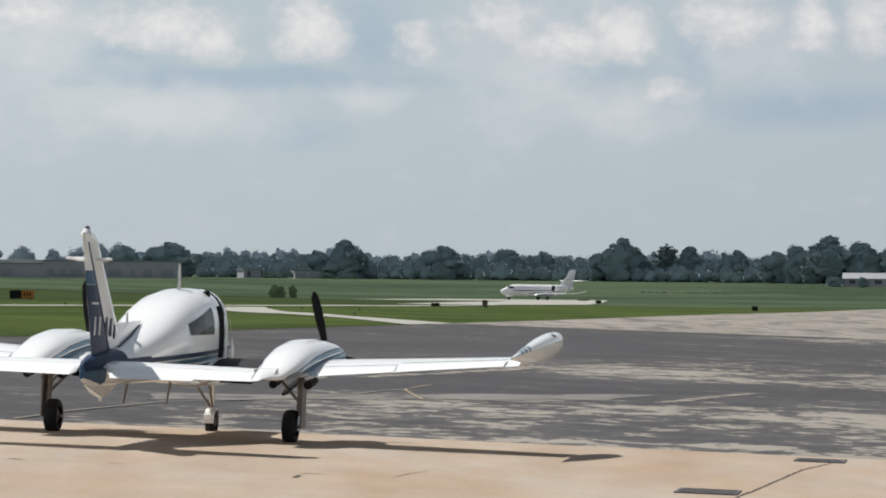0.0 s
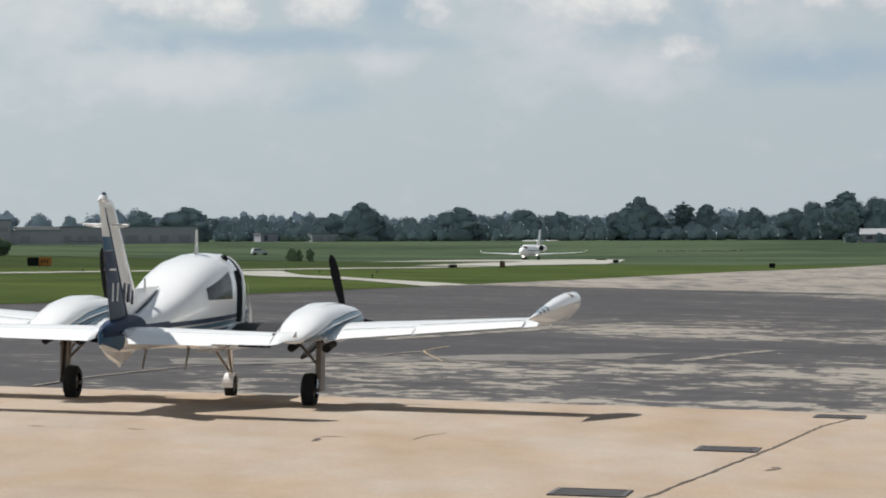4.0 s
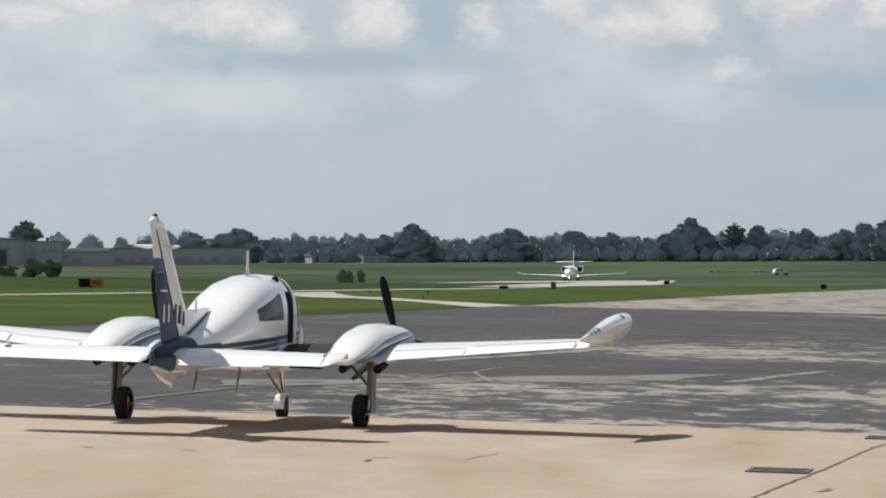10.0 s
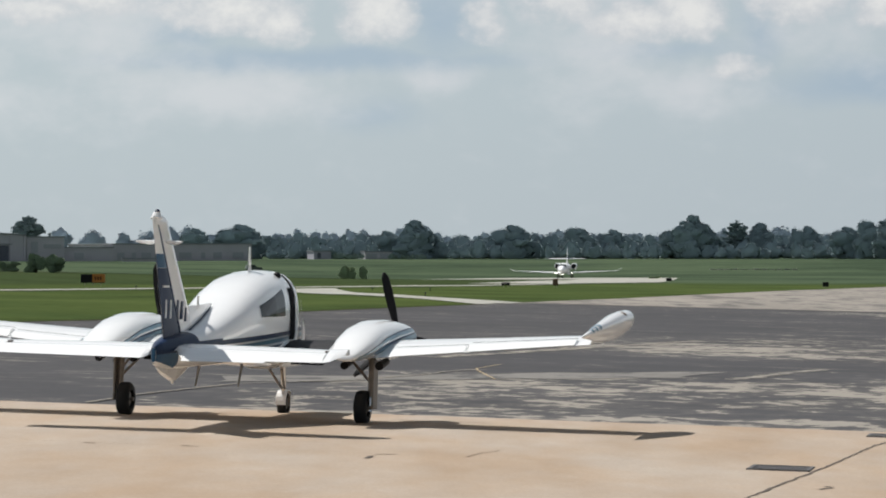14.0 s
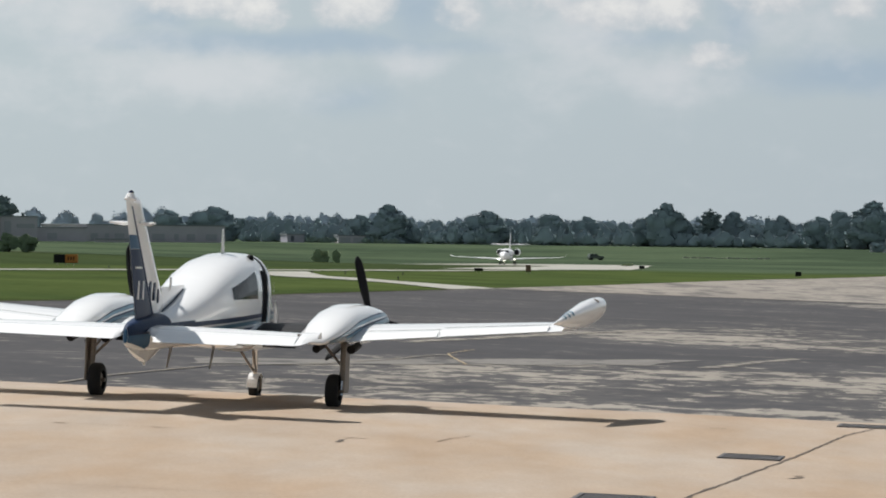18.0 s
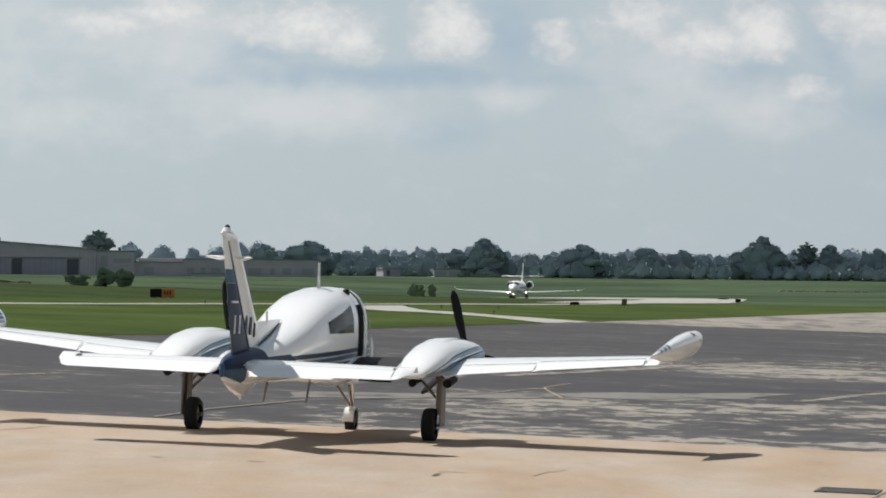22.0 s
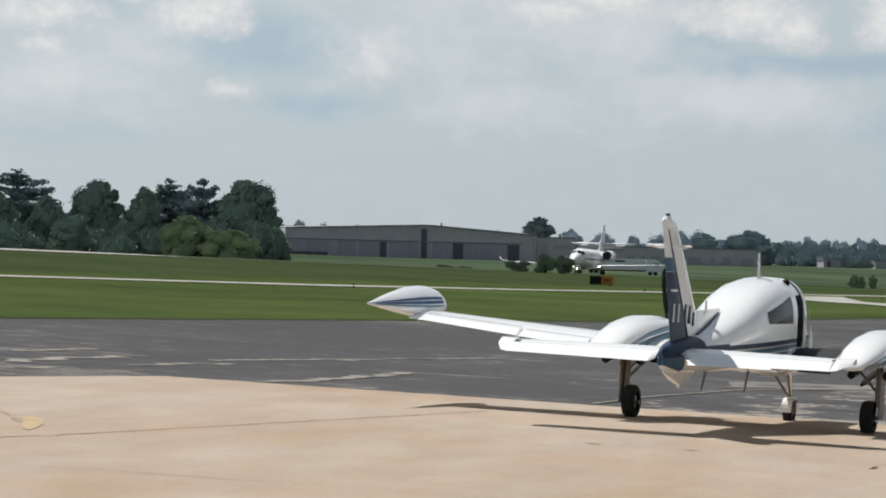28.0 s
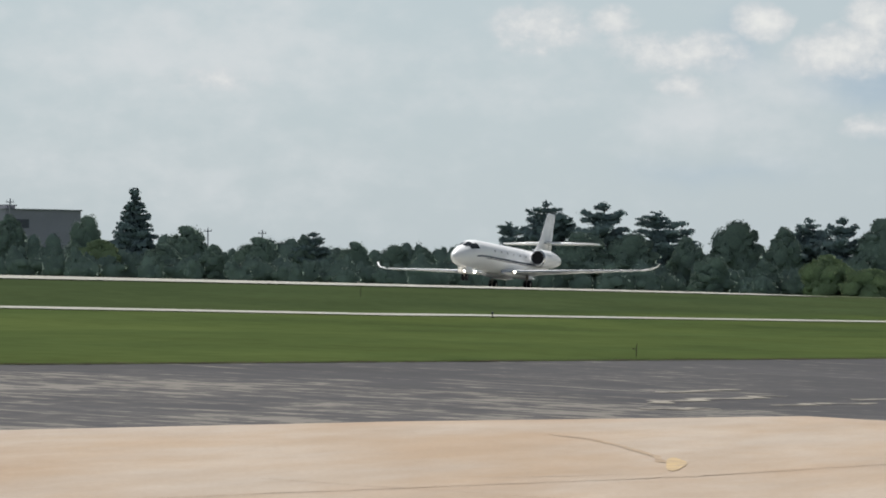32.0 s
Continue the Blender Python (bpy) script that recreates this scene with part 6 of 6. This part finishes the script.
def drain_grate(x, y, turn, w=0.78, d=1.15):
    t = thing("drain_grate", "dark steel drain grate set in the concrete", "drain grate", group="drain grates")
    sx, sy = ground_z(x + 0.5, y) - ground_z(x - 0.5, y), ground_z(x, y + 0.5) - ground_z(x, y - 0.5)
    t.matrix_world = Matrix.Translation(on_paving(x, y, 0.034)) @ Matrix.Rotation(math.atan(sy), 4, "X") @ Matrix.Rotation(-math.atan(sx), 4, "Y") @ Matrix.Rotation(radians(turn), 4, "Z")
    for x0, y0, x1, y1 in ((-w / 2, -d / 2, w / 2, -d / 2 + 0.06), (-w / 2, d / 2 - 0.06, w / 2, d / 2), (-w / 2, -d / 2 + 0.06, -w / 2 + 0.06, d / 2 - 0.06), (w / 2 - 0.06, -d / 2 + 0.06, w / 2, d / 2 - 0.06)):
        part("frame_bar", bevelled(x0, y0, -0.02, x1, y1, 0.012, 0.003), STEEL, t)
    bar = None
    for k in range(22):
        u = -w / 2 + 0.08 + (w - 0.16) * k / 21
        if bar is None:
            bar = part("bar", bevelled(-0.011, -d / 2 + 0.06, -0.02, 0.011, d / 2 - 0.06, 0.008, 0.002), STEEL, t)
            bar.location.x = u
        else:
            o = new("bar", bar.data)
            o.parent, o.location.x = t, u
    # a black plate stands in for the shade down the drain
    part("pit_shade", box(bmesh.new(), -w / 2 + 0.02, -d / 2 + 0.02, -0.03, w / 2 - 0.02, d / 2 - 0.02, -0.012), BLACK, t)
    return t


drain_grate(1.3, 39.1, -7)
drain_grate(3.35, 48.8, -8)
drain_grate(5.85, 60.0, -8)


# ---------------------------------------------------------------- signs, lights and small airfield things
def airfield_sign(x, y, panels, h, turn, label, legs=3):
    """A low lit-box sign: panels of (width, material)."""
    t = thing("airfield_sign", label, "sign", group="airfield signs")
    t.matrix_world = Matrix.Translation((x, y, ground_z(x, y) - 0.03)) @ Matrix.Rotation(radians(turn), 4, "Z")
    total = sum(w for w, _ in panels)
    u = -total / 2
    for w, mat in panels:
        p = part("panel", bevelled(u + 0.01, -0.12, 0.22, u + w - 0.01, 0.12, 0.22 + h, 0.015), mat, t)
        if mat is ORANGE:
            for k in range(3):
                part("marking_bar", box(bmesh.new(), u + w * (0.2 + 0.22 * k), -0.128, 0.22 + h * 0.3, u + w * (0.3 + 0.22 * k), -0.12, 0.22 + h * 0.72), BLACK, p)
        u += w
    part("rim", bevelled(-total / 2 - 0.02, -0.13, 0.20, total / 2 + 0.02, 0.13, 0.225, 0.005), BLACK, t)
    for k in range(legs):
        xx = -total / 2 + total * (k + 0.5) / legs
        part("leg", tube((xx, 0, 0), (xx, 0, 0.21), 0.03), METAL, t)
    return t


airfield_sign(-31.6, 292, [(0.9, BLACK), (0.95, ORANGE)], 0.62, -6, "black and orange airfield guidance sign on short legs")
airfield_sign(4.9, 450, [(0.62, BROWN)], 0.75, 0, "small square brown airfield sign", 2)
airfield_sign(-0.8, 424, [(0.95, BLACK)], 0.3, 0, "low dark airfield sign box", 2)
airfield_sign(24.7, 617, [(0.9, BLACK)], 0.45, 0, "low dark airfield sign box", 2)
airfield_sign(39.0, 486, [(0.75, BLACK)], 0.55, 0, "dark square airfield sign box", 2)


def edge_light(x, y):
    t = thing("edge_light", "small dark taxiway edge light on a stub", "airfield light", group="taxiway edge lights")
    t.matrix_world = Matrix.Translation((x, y, ground_z(x, y) - 0.04))
    part("base", tube((0, 0, 0), (0, 0, 0.05), 0.08, 0.07), BLACK, t)
    part("stem", tube((0, 0, 0.04), (0, 0, 0.17), 0.025), BLACK, t)
    bm = loft([[(r * math.cos(6.283 * i / 12), r * math.sin(6.283 * i / 12), z) for i in range(12)] for z, r in ((0.16, 0.045), (0.21, 0.055), (0.25, 0.04), (0.265, 0.015))])
    part("lens", bm, LENS, t, "dark blue glass lens", True)
    return t


first = edge_light(*plan(156.7, 82.3))
for a, p in ((207.3, 76.8), (272.6, 78.4), (313.7, 72.8), (326, 72.7), (338.8, 70.3), (268.7, 56.1)):
    x, y = plan(a, p)
    copy_thing(first, Matrix.Translation((x, y, ground_z(x, y) - 0.04)))


def runway_light(x, y):
    t = thing("runway_light", "small white runway edge light", "airfield light", group="runway edge lights")
    t.matrix_world = Matrix.Translation((x, y, ground_z(x, y) - 0.02))
    part("stem", tube((0, 0, 0), (0, 0, 0.2), 0.03), WHITE, t)
    part("lens", loft([[(r * math.cos(6.283 * i / 12), r * math.sin(6.283 * i / 12), z) for i in range(12)] for z, r in ((0.19, 0.06), (0.28, 0.06), (0.32, 0.03))]), WHITE, t)
    return t


rl = runway_light(*plan(254.5, 147))
for a in (300.9, 339.0):
    x, y = plan(a, 147)
    copy_thing(rl, Matrix.Translation((x, y, ground_z(x, y) - 0.02)))


def stake(x, y, h):
    t = thing("marker_stake", "thin brown marker stake in the grass", "stake")
    t.matrix_world = Matrix.Translation((x, y, ground_z(x, y) - 0.05))
    part("post", tube((0, 0, 0), (0.02, 0, h), 0.012, 0.01, 7), BARK, t)
    part("twig", tube((0, 0, h * 0.5), (-0.12, 0, h * 0.62), 0.012, 0.008, 6), BARK, t)


stake(-28.5, 105.7, 0.36)
stake(-66.0, 190.0, 0.5)


def utility_pole(az, d, h):
    t = thing("utility_pole", "thin grey utility pole behind the trees", "pole", group="utility poles")
    x, y, z = spot(az, d)
    t.matrix_world = Matrix.Translation((x, y, z))
    part("mast", tube((0, 0, -0.3), (0, 0, h), 0.22, 0.14, 10), CLAD_D, t)
    part("cross_arm", bevelled(-1.0, -0.08, h - 0.9, 1.0, 0.08, h - 0.7, 0.02), CLAD_D, t)
    for u in (-0.8, 0.0, 0.8):
        part("insulator", tube((u, 0, h - 0.7), (u, 0, h - 0.35), 0.07, 0.05, 8), CLAD_D, t)


for az, d, h in ((-2919, 860, 17.2), (-2571, 900, 12.2), (-2475, 900, 12.0)):
    utility_pole(az, d, h)


def meadow_bush(az, d, h, w, seed, mat):
    rng = random.Random(seed)
    x, y, z = spot(az, d)
    t = thing("bush", "rough bush standing in the meadow grass", "bush", group="meadow bushes")
    t.matrix_world = Matrix.Translation((x, y, z))
    cl = [(rng.uniform(-.35, .35) * w, rng.uniform(-.3, .3) * w, h * rng.uniform(0.06, 0.78), w * rng.uniform(0.15, 0.26), h * rng.uniform(0.15, 0.25)) for _ in range(16)]
    o = new("crown", crown_mesh("crown", seed, cl, 1800, 0.085 * max(1, h / 1.5), mat))
    o.parent = t
    bm = bmesh.new()
    for k in range(5):
        tube((0, 0, -0.1), (rng.uniform(-.3, .3) * w, rng.uniform(-.2, .2) * w, h * 0.6), 0.04, 0.015, 5, bm)
    part("stems", bm, BARK, t)


for k, (az, d, h, w) in enumerate(((-841, 372, 1.85, 2.2), (-809, 380, 1.8, 2.0), (-893, 375, 0.95, 2.2), (-294, 700, 2.7, 3.0), (-266, 710, 2.5, 1.5), (-1015, 500, 1.1, 3.2), (-985, 505, 1.0, 2.0), (-950, 510, 0.6, 0.9), (-1100, 480, 0.5, 2.0), (250, 760, 0.5, 2.5), (690, 1290, 3.4, 5.0), (742, 1285, 3.6, 4.0))):
    meadow_bush(az, d, h, w, 60 + k, LEAF_M if d < 600 else LEAF_B if d < 900 else LEAF_G)


def grass_tufts():
    """Uneven tufts along the pavings' edges and over the nearest turf."""
    rng = random.Random(77)
    verts, faces = [], []

    def tuft(a, p, h):
        x, y = plan(a, p)
        z = ground_z(x, y) - 0.05
        for _ in range(3):
            q = rng.uniform(0, 6.283)
            w = h * rng.uniform(0.35, 0.8)
            lx, ly = rng.uniform(-.4, .4) * h, rng.uniform(-.4, .4) * h
            b = len(verts)
            verts.extend(((x - w * math.cos(q), y - w * math.sin(q), z), (x + w * math.cos(q), y + w * math.sin(q), z), (x + lx + 0.3 * w * math.cos(q), y + ly, z + h), (x + lx - 0.3 * w * math.cos(q), y + ly, z + h * 0.9)))
            faces.append((b, b + 1, b + 2, b + 3))
    for _ in range(5000):
        tuft(rng.uniform(30, 240), 45.5 + abs(rng.gauss(0, 0.25)), rng.uniform(0.01, 0.03))
    me = bpy.data.meshes.new("grass_tufts")
    me.from_pydata(verts, [], faces)
    me.materials.append(TUFT)
    tagged(new("grass_tufts", me), "rough grass tufts along the paving edges", "grass", kind="stuff")


grass_tufts()


def rubble_row():
    """A low row of pale blocks in the meadow before the tree belt."""
    rng = random.Random(5)
    first = None
    for k in range(12):
        az = 352 + 13 * k
        x, y, z = spot(az, 1130)
        bm = bevelled(-0.75 + rng.uniform(0, 0.2), -0.5, -0.2, 0.95, 0.5, rng.uniform(0.2, 0.4), 0.06)
        ob = tagged(mesh_ob("concrete_block", bm, RUNWAY), "pale concrete block in a row on the meadow", "block", group="blocks in the meadow")
        ob.matrix_world = Matrix.Translation((x, y, z)) @ Matrix.Rotation(rng.uniform(-.2, .2), 4, "Z")


rubble_row()


# ---------------------------------------------------------------- road traffic far off
def semi_truck():
    t = thing("semi_truck", "white semi trailer truck driving on the far road", "truck")
    part("trailer", bevelled(-16.2, -1.3, 1.2, -1.2, 1.3, 4.0, 0.06), TRUCKW, t)
    part("trailer_frame", bevelled(-15.8, -0.5, 0.9, -1.4, 0.5, 1.2, 0.03), BLACK, t)
    part("side_marking", box(bmesh.new(), -9.0, -1.312, 3.2, -6.4, -1.3, 3.6), BLACK, t)
    cab = loft([[(x, y, z) for x, z in prof] for y, prof in ((-1.2, ((-0.9, 0.8), (4.4, 0.8), (4.5, 1.9), (2.9, 2.2), (1.9, 3.5), (0.6, 3.9), (-0.9, 3.9))), (1.2, ((-0.9, 0.8), (4.4, 0.8), (4.5, 1.9), (2.9, 2.2), (1.9, 3.5), (0.6, 3.9), (-0.9, 3.9))))])
    c = part("cab", cab, TRUCKW, t)
    for y in (-1.21, 1.19):
        part("cab_window", box(bmesh.new(), 1.1, y, 2.3, 2.2, y + 0.02, 3.1), GLASS, c)
    part("windscreen", loft([[(2.94, y, 2.25), (1.98, y, 3.42), (1.93, y, 3.40), (2.89, y, 2.23)] for y in (-1.05, 1.05)]), GLASS, c)
    for x in (-15.0, -13.7, -0.1, 1.2, 3.7):
        for y in (-1.05, 1.05):
            w = part("wheel", wheel_bm(0.5, 0.35, 18, 0.0), RUBBER, t)
            w.matrix_local = pose(x, y, 0.5, 0, 0, 90)
    return t


def estate_car(paint, label):
    t = thing("car", label, "car")
    prof = ((-2.2, 0.45), (-2.25, 1.0), (-2.1, 1.15), (-1.9, 1.75), (-0.1, 1.8), (0.75, 1.2), (1.9, 1.1), (2.2, 0.9), (2.2, 0.45))
    body = part("body", loft([[(x, y * (0.86 if z > 1.3 else 1), z) for x, z in prof] for y in (-0.9, 0.9)]), paint, t)
    for y in (-0.87, 0.85):
        for x0, x1 in ((-1.75, -0.95), (-0.85, 0.15)):
            part("side_window", box(bmesh.new(), x0, y, 1.2, x1, y + 0.02, 1.62), GLASS, body)
    part("windscreen", loft([[(0.72, y, 1.25), (-0.05, y, 1.76), (-0.02, y, 1.79), (0.77, y, 1.27)] for y in (-0.75, 0.75)]), GLASS, body)
    for x in (-1.4, 1.4):
        for y in (-0.8, 0.8):
            w = part("wheel", wheel_bm(0.36, 0.24, 16, 0.0), RUBBER, t)
            w.matrix_local = pose(x, y, 0.36, 0, 0, 90)
    return t


def small_bird():
    t = thing("bird", "small dark swallow-like bird diving past in flight", "bird")
    body = part("body", loft([ring_y(y, 0, z, r, r, 12) for y, r, z in ((-0.075, 0.004, 0.0), (-0.05, 0.012, 0.0), (0.0, 0.021, -0.003), (0.035, 0.019, 0.0), (0.05, 0.016, 0.004), (0.066, 0.015, 0.006), (0.08, 0.008, 0.005), (0.085, 0.002, 0.004))]), FEATHER, t, smooth_it=True)
    part("beak", tube((0, 0.083, 0.004), (0, 0.094, 0.003), 0.003, 0.0006, 6), BLACK, body)
    for s in (1, -1):
        w = part("wing", loft([foil(s * x, le, te, z, 0.06, 6) for x, le, te, z in ((0.012, 0.035, -0.025, 0.008), (0.06, 0.045, -0.012, 0.035), (0.105, 0.015, -0.03, 0.055), (0.15, -0.045, -0.06, 0.066))]), FEATHER, t)
        part("tail_feather", loft([foil(s * x, le, te, 0, 0.05, 5) for x, le, te in ((0.002, -0.06, -0.085), (0.012, -0.07, -0.105), (0.022, -0.10, -0.125))]), FEATHER, t)
    for o in t.children_recursive:
        o.data.transform(Matrix.Scale(0.8, 4))
    return t


bird = small_bird()
truck = semi_truck()
car = estate_car(TRUCKW, "white off-road car driving on the far road")
dark_car = estate_car(DARKCAR, "dark estate car driving on the far road")




def motions():
    # the jet: seconds, how far along the runway its nose is, off it, and its heading off the runway's line
    rows = [(0, 757, 128.6, 37.4), (0.5, 757, 128.7, 32.4), (1, 757, 128.8, 26.4), (1.5, 756, 128.8, 20), (2, 758, 128.9, 15), (2.5, 761, 129, 10.5), (3, 763, 129.2, 7.5), (3.5, 765, 129.4, 3.8), (4, 765.2, 129.4, 1.8),
            (4.5, 765.5, 129.4, 0.4), (6.5, 766, 129.4, -3.2), (9, 762.7, 129.4, -6), (12, 755.7, 129.4, -6.3), (14.5, 748.8, 129.4, -6.3), (16.5, 736.6, 129.4, -6.3), (17, 730.2, 129.4, -6.3), (17.5, 723.4, 129.4, -6.3), (18, 716, 129.4, -6.3),
            (18.5, 708.8, 129.4, -6.3), (19, 701, 129.4, -6.3), (19.5, 692.6, 129.4, -6.3), (20, 683.2, 129.4, -6.3), (20.5, 672.4, 129.4, -6.3), (21, 660.2, 129.4, -6.3), (21.5, 648, 129.4, -6.3), (22, 634.8, 129.4, -6.3), (22.5, 621, 129.4, -6.3),
            (23, 606.3, 129.4, -6.3), (23.5, 590.8, 129.4, -6.3), (24, 574.4, 129.4, -6.3), (24.5, 557.4, 129.4, -6.3), (25, 539.5, 129.4, -6.3), (27.5, 441.2, 129.4, -6.8), (28, 420.6, 129.4, -6.8), (28.5, 399.4, 129.4, -6.8), (29, 377.8, 129.4, -6.8),
            (29.5, 355.9, 129.4, -6.8), (30, 333.7, 129.4, -6.8), (30.5, 311, 129.4, -6.8), (31, 287.8, 129.4, -6.8), (31.5, 264.6, 129.4, -6.8), (32, 240.4, 129.4, -6.8)]
    keys = []
    for t, a, p, turn in rows:
        h = radians(turn)
        a0, p0 = a + 9.8 * math.cos(h), p - 9.8 * math.sin(h)
        x, y = plan(a0, p0)
        ahead, behind = plan(a0 - 6, p0), plan(a0 + 6, p0)
        slope = math.degrees(math.atan2(ground_z(*ahead) - ground_z(*behind), 12))
        keys.append((t, pose(x, y, ground_z(x, y) + 0.02, 0, 0, 180 - 10.5 - turn) @ pose(0, 0, 0, slope + lerp_rows([(30.5, 0), (31.0, 0.4), (31.5, 1.6), (32, 3.0)], t), 0, 0)))
    walk(jet, keys)
    # the truck and the car keep an even pace on the road across the field
    keys = []
    for k in range(17):
        t = 2.0 * k
        x = -155.6 + 15.6 * (t - 24)
        y = 978.0 + 0.035 * x
        keys.append((t, pose(x, y, ground_z(x, y) - 0.05, 0, 0, 2)))
    walk(truck, keys)
    keys = []
    for k in range(17):
        t = 2.0 * k
        x = -53.4 + 21.4 * (t - 4)
        y = 1055 + 0.35 * x
        keys.append((t, pose(x, y, ground_z(x, y) - 0.03, 0, 0, 19)))
    walk(car, keys)
    keys = []
    for k in range(17):
        t = 2.0 * k
        x = 30.0 + 24.7 * (t - 18)
        y = 1055 + 0.35 * x
        keys.append((t, pose(x, y, ground_z(x, y) - 0.03, 0, 0, 19)))
    walk(dark_car, keys)

    # the bird dives across the sky and levels off low over the apron
    flight = [(0, 12.1, 59, 11.5, -43, 35), (0.9, 3.80, 59.78, 3.52, -43, 35), (1.0, 2.99, 59.87, 2.59, -43, 40), (1.1, 1.95, 59.95, 1.66, -42, 30), (1.2, 1.03, 59.98, 0.88, -38, 20),
              (1.3, 0.15, 59.6, 0.30, -22, 10), (1.45, -1.5, 58.5, -0.05, -5, 5), (1.8, -6.0, 55, 0.0, 2, 0), (2.5, -15, 51, 0.5, 2, 0), (32, -400, 40, 12, 1, 0)]
    walk(bird, [(t, pose(x, y, EYE + z, 0, 0, 90) @ pose(0, 0, 0, dive, 0, 0) @ pose(0, 0, 0, 0, bank, 0)) for t, x, y, z, dive, bank in flight])


motions()
